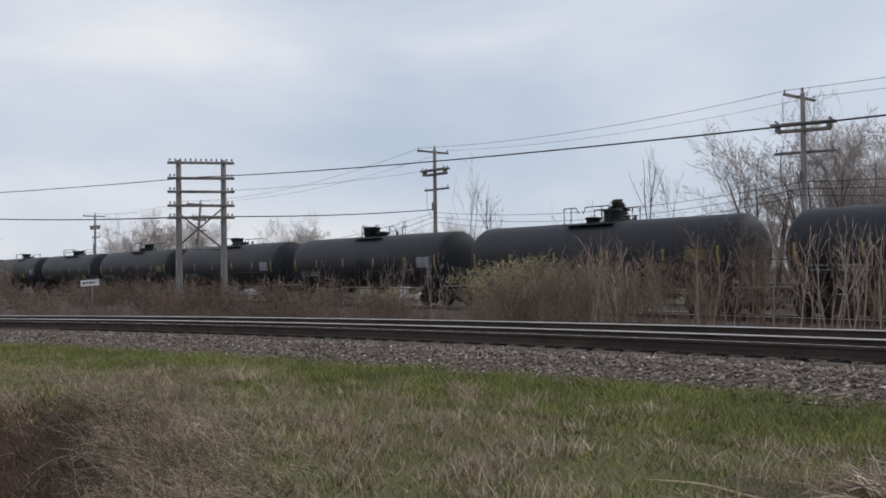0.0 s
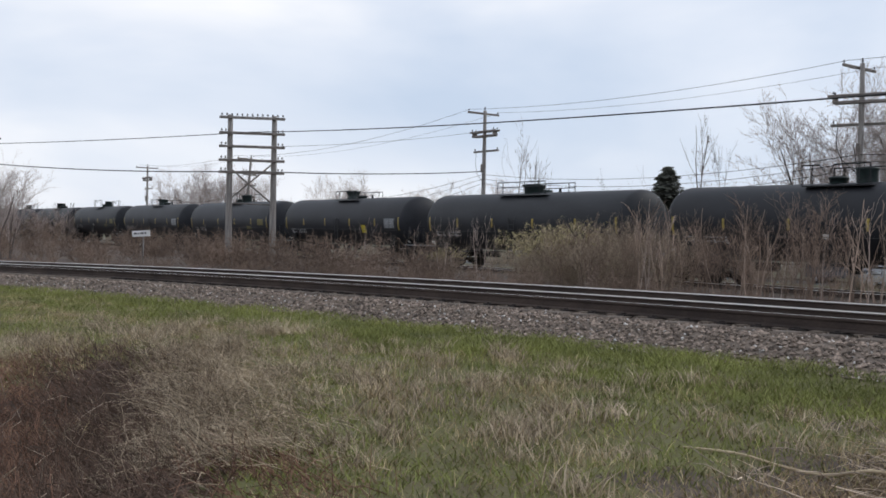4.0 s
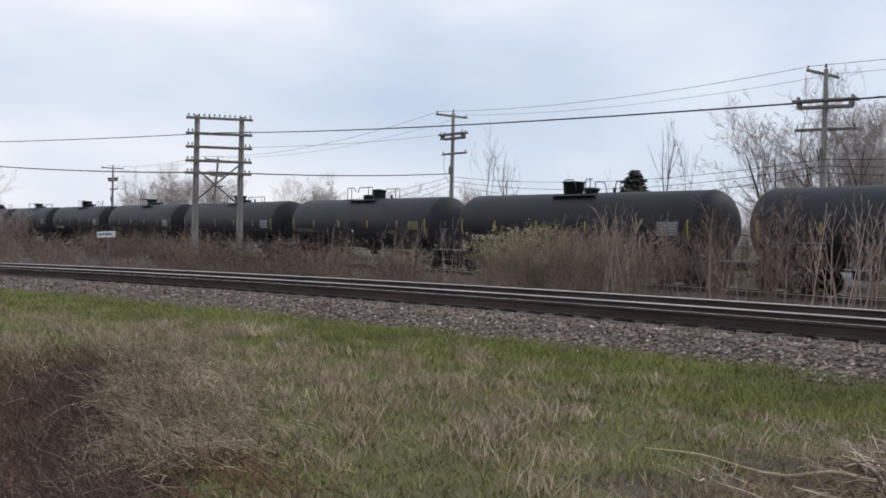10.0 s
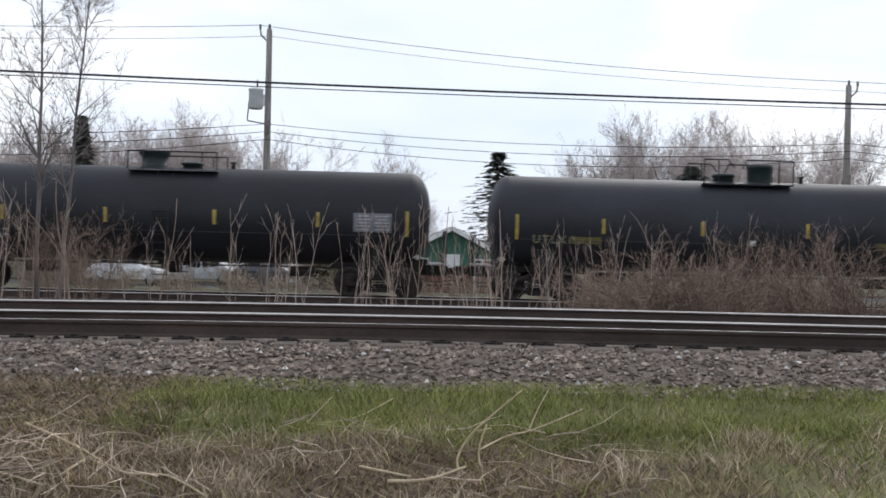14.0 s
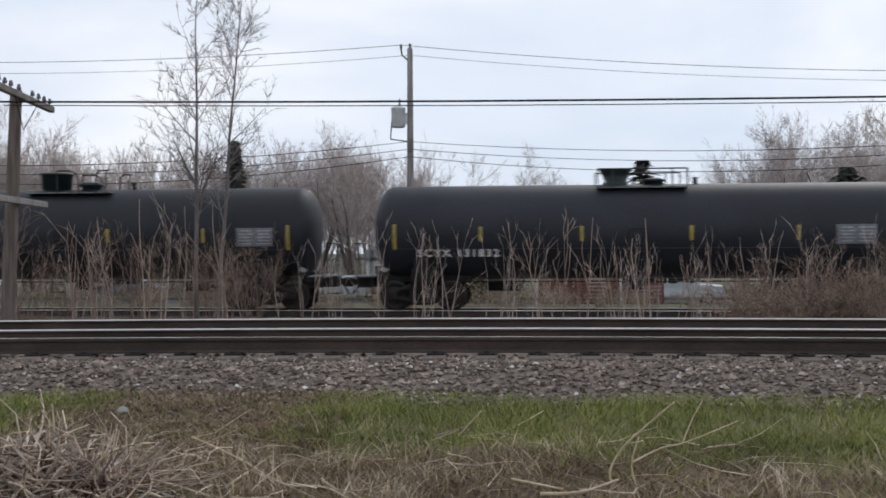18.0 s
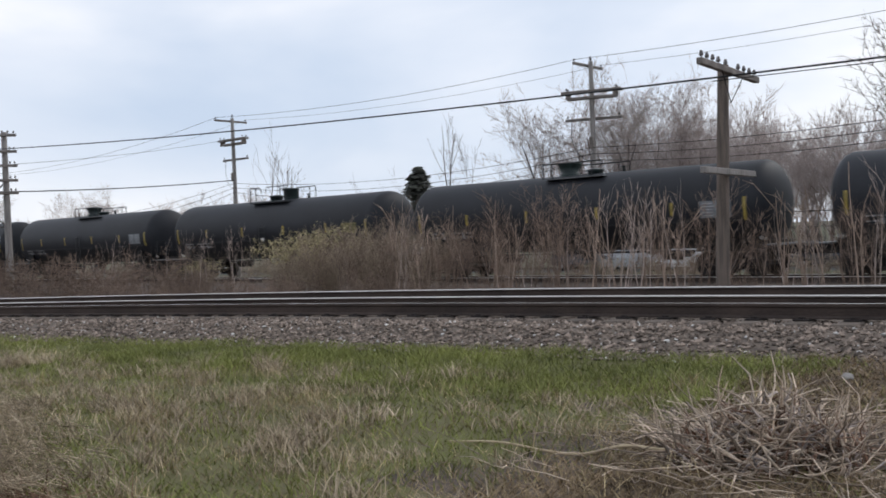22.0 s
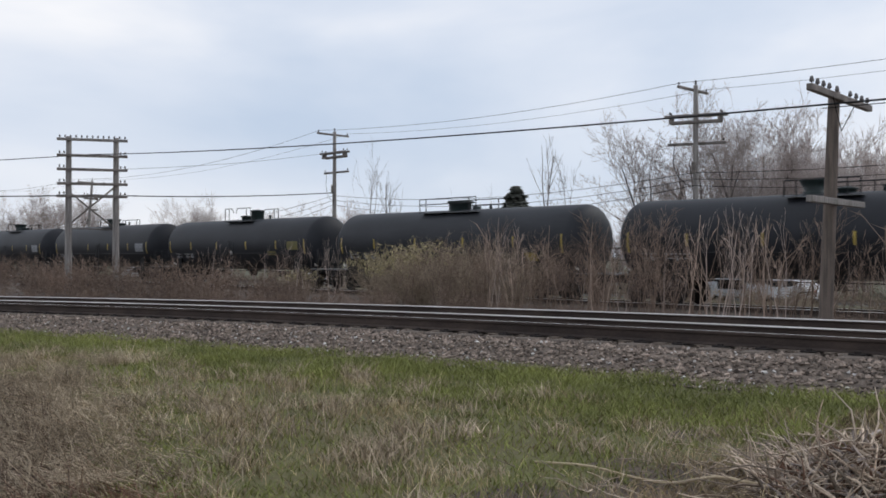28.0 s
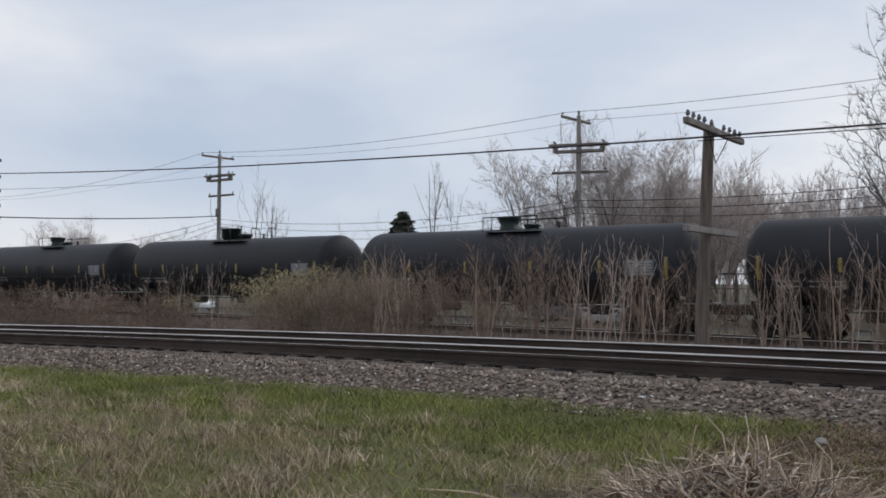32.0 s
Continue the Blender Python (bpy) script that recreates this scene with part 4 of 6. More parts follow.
# ---- plants: branching woods in raw lists ----
class Wood:
    """Collects limbs, each one unbroken skin along its points."""

    def __init__(self, sides=3):
        self.v, self.f, self.n = [], [], sides

    def chain(self, pts, radii):
        n, k = self.n, len(self.v)
        if len(pts) == 2:
            d = (pts[1] - pts[0]).normalized()
            s = d.orthogonal().normalized() * radii[0]
            t = d.cross(s)
            self.v += [pts[0] + s, pts[0] - s * 0.5 + t * 0.87, pts[0] - s * 0.5 - t * 0.87, pts[1]]
            self.f += [(k, k + 1, k + 3), (k + 1, k + 2, k + 3), (k + 2, k, k + 3)]
            return
        s = Vector((0.93, 0.31, 0.17))
        for i, p in enumerate(pts):
            d = (pts[min(i + 1, len(pts) - 1)] - pts[max(i - 1, 0)]).normalized()
            s = s - d * s.dot(d)
            s = s.normalized() if s.length > 1e-4 else d.orthogonal().normalized()
            t = d.cross(s)
            for q in range(n):
                a = 2 * math.pi * q / n
                self.v.append(p + s * (radii[i] * math.cos(a)) + t * (radii[i] * math.sin(a)))
        for i in range(len(pts) - 1):
            for q in range(n):
                j = (q + 1) % n
                self.f.append((k + i * n + q, k + i * n + j, k + (i + 1) * n + j, k + (i + 1) * n + q))

    def mesh(self, name, mat, scale=1.0):
        me = bpy.data.meshes.new(name)
        me.from_pydata([p * scale for p in self.v], [], self.f)
        me.materials.append(mat)
        me.polygons.foreach_set("use_smooth", [True] * len(me.polygons))
        me.update()
        return me


def grow(rng, tools, p, d, length, r, level, depth, wild, up, kids, thin, steps0, clear, fork=(0.45, 0.5), reach=1.0):
    """A limb that wanders and puts out side limbs. tools: where limbs of each level go."""
    steps = steps0 if level == 0 else 1 if level == depth else max(2, 5 - level)
    pts, rad, sprouts = [p], [r], []
    for i in range(steps):
        d = (d + Vector(rng.randn(3)) * wild + Vector((0, 0, up))).normalized()
        p = p + d * (length / steps)
        k = (i + 1) / steps
        rad.append(max(r * (1 - (0.85 if level == 0 else 0.8) * k), thin * 0.7))
        pts.append(p)
        if level < depth and k > (clear if level == 0 else 0.2):
            for _ in range(rng.poisson(kids if level else kids * 1.1)):
                side = Vector(rng.randn(3))
                side = (side - d * side.dot(d)).normalized()
                ang = fork[0] + fork[1] * rng.rand()
                frac = (1.05 - 0.55 * k) if level == 0 else 1.0
                sprouts.append((p.copy(), (d * math.cos(ang) + side * math.sin(ang)).normalized(), length * frac * (0.32 + 0.25 * rng.rand()) * (reach if level == 0 else 1.0), max(rad[-1] * 0.62, thin)))
    tools[min(level, len(tools) - 1)].chain(pts, rad)
    for q, e, L, rr in sprouts:
        grow(rng, tools, q, e, L, rr, level + 1, depth, wild * 1.12, up, kids, thin, steps0, clear, fork, reach)


def bare_tree(name, seed, height, r, stems, depth, wild, up, kids, thin, bark, twigs, clear=0.25, spread=0.12, sides=5, steps=7, trunks=3, fork=(0.45, 0.5), reach=1.0):
    """A bare tree or shrub of that height: its stems, and a crown of limbs and twigs."""
    rng = np.random.RandomState(seed)
    crown = Wood(3)
    stem_woods = []
    for s in range(stems):
        ang = rng.rand() * 6.28
        d = Vector((math.cos(ang) * spread, math.sin(ang) * spread, 1)).normalized()
        base = Vector((math.cos(ang), math.sin(ang), 0)) * (0.06 * (stems > 1))
        w = Wood(sides) if s < trunks else crown
        stem_woods.append(w)
        grow(rng, [w, crown], base + Vector((0, 0, -0.1)), d, height * (0.8 + 0.25 * rng.rand()), r, 0, depth, wild, up, kids, thin, steps, clear, fork, reach)
    top = max(v.z for w in {id(q): q for q in [crown, *stem_woods]}.values() for v in w.v)
    e = empty(name)
    for w in stem_woods:
        if w is not crown:
            new("trunk", w.mesh("trunk", bark, height / top)).parent = e
    if crown.f:
        new("crown", crown.mesh("crown", twigs, height / top)).parent = e
    return e


class Kind:
    """Keeps prototypes of one kind of plant: the first use takes the prototype itself, later ones copy it."""

    def __init__(self, protos, label, category, group):
        self.p, self.used, self.tags, self.i = protos, [False] * len(protos), (label, category, group), 0

    def put(self, x, y, size=1.0, turn=None, z=None, wide=1.0, which=None, label=None):
        k = self.i % len(self.p) if which is None else which
        self.i += 1
        m = Matrix.Translation((x, y, ground_z(x, y) if z is None else z)) @ pose(0, 0, 0, 0, 0, random.uniform(0, 360) if turn is None else turn)
        if self.used[k]:
            ob = copy_thing(self.p[k], m)
        else:
            ob, self.used[k] = self.p[k], True
        ob.matrix_basis = m
        ob.scale = (size * wide, size * wide, size)
        tagged(ob, label or self.tags[0], self.tags[1], self.tags[2])
        return ob


random.seed(11)
saplings = Kind([bare_tree("sapling", 20 + i, 2.9, 0.017, 1 + (i % 3 == 0), 2, 0.05, 0.05, 0.5, 0.0062, M_SAPLING, M_SAPLING, 0.28, 0.14, fork=(0.25, 0.35)) for i in range(11)],
                "slender bare sapling with pale forked stems beside the track", "sapling", "saplings between the tracks")
stout_saplings = Kind([bare_tree("stout_sapling", 260 + i, 2.9, 0.023, 1 + (i % 4 == 0), 2, 0.085, 0.04, 0.46, 0.011, M_STEM, M_STEM, 0.22, 0.16, fork=(0.28, 0.35)) for i in range(9)],
                      "stout tan bare sapling with forked limbs", "sapling", "stout saplings between the tracks")
brown_saplings = Kind([bare_tree("brown_sapling", 220 + i, 2.9, 0.020, 2 + i % 2, 3, 0.09, 0.04, 0.7, 0.0055, M_BROWNTWIG, M_BROWNTWIG, 0.2, 0.22, fork=(0.3, 0.4)) for i in range(6)],
                      "twisted brown bare sapling in the thicket", "sapling", "brown saplings between the tracks")
thickets = Kind([bare_tree("thicket_shrub", 40 + i, 2.9, 0.014, 9, 3, 0.09, 0.06, 0.85, 0.0050, M_BROWNTWIG, M_BROWNTWIG, 0.15, 0.30, 4, fork=(0.3, 0.45)) for i in range(5)],
                "dense bare brown thicket shrub", "shrub", "brown thicket")
mounds = Kind([bare_tree("brush_shrub", 60 + i, 1.5, 0.010, 18, 2, 0.15, -0.01, 1.05, 0.0072, M_BROWNTWIG, M_BROWNTWIG, 0.1, 0.8, 3, 5) for i in range(4)],
              "low mounded tangle of bare brown brush", "shrub", "low brush")
weeds = Kind([bare_tree("verge_weed", 160 + i, 1.3, 0.010, 14, 2, 0.13, 0.01, 0.95, 0.0095, M_TANTWIG, M_TANTWIG, 0.1, 0.6, 3, 5) for i in range(3)],
             "tan dead weeds on the far verge", "weeds", "far verge weeds")
far_trees = Kind([bare_tree("bare_tree", 80 + i, 13.4, 0.26, 4, 4, 0.065, 0.055, 1.62, 0.0150, M_FARSTEM, M_HAZETWIG, 0.30, 0.34, 6, 7, fork=(0.35, 0.45), reach=1.3, trunks=4) for i in range(4)],
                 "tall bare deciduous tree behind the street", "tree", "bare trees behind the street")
grove_trees = Kind([bare_tree("grove_tree", 120 + i, 11.0, 0.10, 6, 3, 0.042, 0.07, 1.7, 0.0165, M_HAZETWIG, M_HAZETWIG, 0.36, 0.36, 5, 8, fork=(0.25, 0.45), reach=1.1) for i in range(4)],
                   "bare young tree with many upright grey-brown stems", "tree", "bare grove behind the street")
slim_trees = Kind([bare_tree("slim_tree", 100 + i, 11.2, 0.085, 2, 3, 0.05, 0.10, 0.85, 0.0125, M_FARSTEM, M_FARSTEM, 0.35, 0.12, 5, 9, fork=(0.3, 0.35)) for i in range(3)],
                  "slim bare young tree with upright branches", "tree", "slim bare trees")


def at(az, r):
    return r * math.sin(radians(az)), r * math.cos(radians(az))


def sow(kind, count, az0, az1, y0, y1, s0, s1, wide=1.0):
    for _ in range(count):
        y = random.uniform(y0, y1)
        kind.put(y * math.tan(radians(random.uniform(az0, az1))), y, random.uniform(s0, s1), wide=wide)


# the stand of thin stems before the passing train
sow(saplings, 40, -18, 9, 20.5, 27.0, 0.62, 0.95)
sow(stout_saplings, 14, -18, 11, 20.2, 23.0, 0.62, 0.92)
sow(saplings, 24, -46, -18, 20, 27, 0.75, 1.12)
sow(stout_saplings, 40, -46, -17, 20.2, 24.5, 0.72, 1.05)
sow(brown_saplings, 18, -46, -28, 21.5, 28.5, 0.85, 1.2)
sow(brown_saplings, 10, -28, -15, 22, 27, 0.7, 1.0)
sow(brown_saplings, 16, 10, 24, 21, 27, 0.6, 0.95)
sow(saplings, 14, 9, 23, 21, 28, 0.7, 1.0)
sow(saplings, 22, -61, -53, 22, 28, 0.6, 0.95)
sow(thickets, 17, -45.5, -34, 22.5, 28, 0.75, 1.05)
sow(thickets, 7, -34, -22, 23, 28, 0.6, 0.9)
sow(thickets, 14, -50, -44.5, 23, 28, 0.75, 1.0)
sow(thickets, 5, -20, -15.5, 24, 28.5, 0.8, 1.05)
sow(thickets, 16, -74, -66, 20, 25, 0.55, 0.8)
sow(thickets, 34, -84, -75.5, 11, 17, 0.85, 1.15)
sow(mounds, 30, 10, 24, 20, 25.5, 0.85, 1.25)
sow(mounds, 3, 15, 22, 21, 24, 1.4, 1.6)
sow(mounds, 46, -76, -56, 19, 25, 0.95, 1.5)
sow(mounds, 10, -58, -44, 19.5, 24, 0.5, 0.8)
sow(mounds, 14, -46, -20, 19.5, 23, 0.4, 0.7)
sow(mounds, 22, -82, -74, 13.5, 21, 0.8, 1.3)
sow(weeds, 170, -58, 22, 37.5, 49, 0.55, 1.0)
sow(mounds, 26, -57, 22, 62, 67, 1.2, 1.9)
sow(thickets, 24, -34, 3, 61.8, 68, 0.7, 1.2)
sow(thickets, 6, 12, 24, 22, 28, 0.6, 0.9)


for _ in range(46):
    bx, by = bend(random.uniform(-50, -16), random.uniform(7.6, 11.5))
    mounds.put(bx, by, random.uniform(0.42, 0.78))


def leafy_bush():
    """The bush with yellow-green opening buds."""
    rng = np.random.RandomState(3)
    base = bare_tree("budding_bush", 7, 2.6, 0.012, 44, 2, 0.11, 0.02, 1.2, 0.005, M_TANTWIG, M_TANTWIG, 0.12, 0.55, 3, 6)
    v, f = [], []
    for o in list(base.children):
        pts = o.data.vertices
        for i in range(0, len(pts), 3):
            p = pts[i].co
            if p.z < 1.5 or rng.rand() < 0.72:
                continue
            for _ in range(2):
                c = p + Vector(rng.randn(3)) * 0.05
                a, b = Vector(rng.randn(3)).normalized() * 0.04, Vector(rng.randn(3)).normalized() * 0.03
                k = len(v)
                v += [c - a, c + b, c + a, c - b]
                f += [(k, k + 1, k + 2, k + 3)]
    ob = raw_mesh("foliage", v, f, M_BUD, base)
    ob["label"] = "yellow-green spring buds"
    return base


bushes = Kind([leafy_bush()], "bush with yellow-green opening buds", "bush", "budding bushes")
for x, y, s in ((-31.6, 25.4, 0.95), (-30.2, 25.8, 1.08), (-28.6, 25.2, 1.05), (-29.4, 24.2, 0.8), (-36.6, 25.2, 0.6), (-38.4, 25.4, 0.5)):
    bushes.put(x, y, s)
bare_bushes = Kind([bare_tree("bare_bush", 9, 2.6, 0.012, 44, 2, 0.11, 0.02, 1.2, 0.006, M_TANTWIG, M_TANTWIG, 0.12, 0.55, 3, 6)], "dense rounded bush of bare tan twigs", "bush", "bare bushes")
for x, y, s in ((-27.4, 25.8, 1.10), (-26.2, 25.2, 1.05), (-25.0, 25.9, 1.0), (-28.0, 24.4, 0.85), (-26.0, 24.2, 0.8)):
    bare_bushes.put(x, y, s)


def birch():
    """Two dark slender trunks from one root, each with its own narrow crown."""
    e = empty("birch_tree", Matrix.Translation((-8.95, 27.0, ground_z(-8.95, 27))) @ pose(0, 0, 0, 0, 0, 18))
    for seed, off, tilt, h in ((21, -0.26, -1.6, 9.9), (17, 0.26, 1.0, 10.4)):
        one = bare_tree("stem", seed, h, 0.070, 1, 3, 0.024, 0.07, 1.9, 0.0075, M_TREEBARK, M_TREEBARK, 0.26, 0.01, 7, 16, fork=(0.5, 0.4), reach=0.46)
        for o in list(one.children):
            o.parent = e
            o.matrix_basis = Matrix.Translation((off, 0, 0)) @ pose(0, 0, 0, 0, tilt)
        bpy.data.objects.remove(one)
    tagged(e, "tall slender bare tree with twin grey stems", "tree")


birch()

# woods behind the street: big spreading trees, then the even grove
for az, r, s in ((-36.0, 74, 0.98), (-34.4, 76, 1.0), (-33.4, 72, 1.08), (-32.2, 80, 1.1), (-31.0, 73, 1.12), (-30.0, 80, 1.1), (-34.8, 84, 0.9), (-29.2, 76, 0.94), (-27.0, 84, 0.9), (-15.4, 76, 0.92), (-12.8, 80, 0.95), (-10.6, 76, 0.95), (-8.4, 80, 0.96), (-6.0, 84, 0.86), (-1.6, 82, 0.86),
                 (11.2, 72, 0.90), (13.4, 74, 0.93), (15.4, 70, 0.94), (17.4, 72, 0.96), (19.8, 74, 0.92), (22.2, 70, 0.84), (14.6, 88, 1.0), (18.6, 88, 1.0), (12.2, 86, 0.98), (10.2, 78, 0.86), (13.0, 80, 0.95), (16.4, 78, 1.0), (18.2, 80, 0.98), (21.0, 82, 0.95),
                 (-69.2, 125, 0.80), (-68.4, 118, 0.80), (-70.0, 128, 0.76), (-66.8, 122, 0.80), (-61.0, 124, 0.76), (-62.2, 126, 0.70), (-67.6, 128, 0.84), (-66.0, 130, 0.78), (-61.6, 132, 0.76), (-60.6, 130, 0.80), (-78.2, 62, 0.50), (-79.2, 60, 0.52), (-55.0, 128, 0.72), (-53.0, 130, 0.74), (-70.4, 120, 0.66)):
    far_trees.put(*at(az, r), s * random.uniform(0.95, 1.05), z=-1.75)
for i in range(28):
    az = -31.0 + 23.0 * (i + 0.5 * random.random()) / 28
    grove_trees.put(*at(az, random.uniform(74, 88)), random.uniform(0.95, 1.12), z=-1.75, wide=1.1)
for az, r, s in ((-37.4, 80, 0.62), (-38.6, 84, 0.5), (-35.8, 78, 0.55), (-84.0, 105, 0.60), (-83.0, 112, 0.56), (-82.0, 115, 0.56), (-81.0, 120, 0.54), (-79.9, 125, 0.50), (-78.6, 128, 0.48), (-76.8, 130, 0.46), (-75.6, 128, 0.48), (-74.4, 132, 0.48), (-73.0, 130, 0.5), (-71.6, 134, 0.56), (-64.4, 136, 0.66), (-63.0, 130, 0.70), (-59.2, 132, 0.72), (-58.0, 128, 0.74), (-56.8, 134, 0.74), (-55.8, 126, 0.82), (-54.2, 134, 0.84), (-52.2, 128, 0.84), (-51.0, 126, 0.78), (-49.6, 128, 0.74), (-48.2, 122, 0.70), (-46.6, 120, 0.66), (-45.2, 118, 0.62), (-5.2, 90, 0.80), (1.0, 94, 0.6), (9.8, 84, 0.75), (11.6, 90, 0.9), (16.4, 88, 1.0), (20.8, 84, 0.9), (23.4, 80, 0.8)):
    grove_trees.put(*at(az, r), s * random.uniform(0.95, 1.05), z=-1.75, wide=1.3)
for az, r, s in ((-42.3, 72, 0.98), (-41.0, 72, 1.0), (-52.1, 84, 1.12), (-50.9, 82, 0.86), (-46.9, 80, 0.72), (-44.9, 80, 0.75), (-39.4, 80, 0.7)):
    slim_trees.put(*at(az, r), s, z=-1.75)


def conifer(seed, h, w, dense=1.0, taper=0.7, name="spruce_tree"):
    rng = np.random.RandomState(seed)
    e = empty(name)
    part("trunk", tubed((0, 0, 0), (0, 0, h), 0.16, 0.03, 6), M_TREEBARK, e)
    v, f = [], []
    z = h * 0.12
    while z < h * 0.99:
        reach = w * (1 - z / h) ** taper * (0.75 + 0.5 * rng.rand()) + 0.08
        for _ in range(int(9 * dense)):
            a = rng.rand() * 6.28
            L = reach * (0.6 + 0.5 * rng.rand())
            for k in range(7):
                t0 = (k + 0.6 * rng.rand()) / 7
                c = Vector((math.cos(a) * L * t0, math.sin(a) * L * t0, z - 0.25 * L * t0 + 0.06 * rng.randn()))
                d = Vector((math.cos(a), math.sin(a), -0.3)) * (0.16 + 0.1 * rng.rand())
                s = Vector((-math.sin(a), math.cos(a), 0.25 * rng.randn())) * (0.09 + 0.08 * rng.rand())
                b = len(v)
                v += [c - d * 0.4, c + s, c + d, c - s]
                f.append((b, b + 1, b + 2, b + 3))
        z += h * 0.028
    ob = raw_mesh("crown", v, f, M_NEEDLE, e)
    return e


spruces = Kind([conifer(1, 9.4, 2.9, 1.3), conifer(2, 6.6, 2.6, 3.0, 0.62), conifer(3, 9.0, 1.7, 3.6, 1.0)], "dark green conifer behind the street", "tree", "conifers")
spruces.put(*at(4.9, 78), 1.0, z=-1.75, which=0, wide=1.9, label="tall dark spruce with layered boughs")
spruces.put(*at(-43.9, 86), 1.27, z=-1.75, which=1, wide=1.15, label="rounded dark conifer behind the train")
spruces.put(*at(-16.9, 60), 1.0, z=-1.75, which=2, wide=1.15, label="narrow dark columnar spruce")
spruces.put(*at(15.2, 66), 1.15, z=-1.75, which=1, wide=1.2, label="broad olive conifer among bare trees")
spruces.put(*at(6.3, 70), 0.55, z=-1.75, which=1, label="low dark conifer beside a house")


def hedge():
    e = empty("hedge", pose(-3.3, 51, -1.75))
    rng = np.random.RandomState(9)
    v, f = [], []
    for _ in range(2600):
        c = Vector((rng.uniform(-1.4, 1.4), rng.uniform(-0.6, 0.6), rng.rand() ** 0.7 * 2.5))
        if (c.x / 1.5) ** 2 + (c.z / 2.7) ** 2 > 1:
            continue
        a, b = Vector(rng.randn(3)).normalized() * 0.10, Vector(rng.randn(3)).normalized() * 0.07
        k = len(v)
        v += [c - a, c + b, c + a, c - b]
        f.append((k, k + 1, k + 2, k + 3))
    raw_mesh("foliage", v, f, M_HEDGE, e)
    part("stems", tubed((0, 0, -0.1), (0, 0, 1.6), 0.09, 0.03, 6), M_TREEBARK, e)
    tagged(e, "olive green clipped shrub beside the street", "bush")


M_HEDGE = material("olive_hedge_leaf", (0.095, 0.090, 0.040), (0.050, 0.050, 0.022), rough=0.9, scale=3, vary=0.35, island=True)
hedge()

# ---- the street beyond ----
def street():
    bm = bmesh.new()
    xs = list(range(-320, 121, 8))
    rows = [[bm.verts.new((x, y, -1.735 + (0.05 if abs(y - 57) < 1 else 0))) for x in xs] for y in (53.0, 57.0, 61.0)]
    for a, b in zip(rows, rows[1:]):
        for i in range(len(xs) - 1):
            bm.faces.new((a[i], a[i + 1], b[i + 1], b[i]))
    tagged(link("road", bm, M_ASPHALT), "grey asphalt street beyond the tracks", "road", kind="structure")
    for y0, y1 in ((52.8, 53.0), (61.0, 61.2)):
        tagged(link("kerb", boxed(-320, 120, y0, y1, -1.85, -1.60, 0.02), M_TIE), "pale concrete street kerb", "kerb", kind="structure")


street()


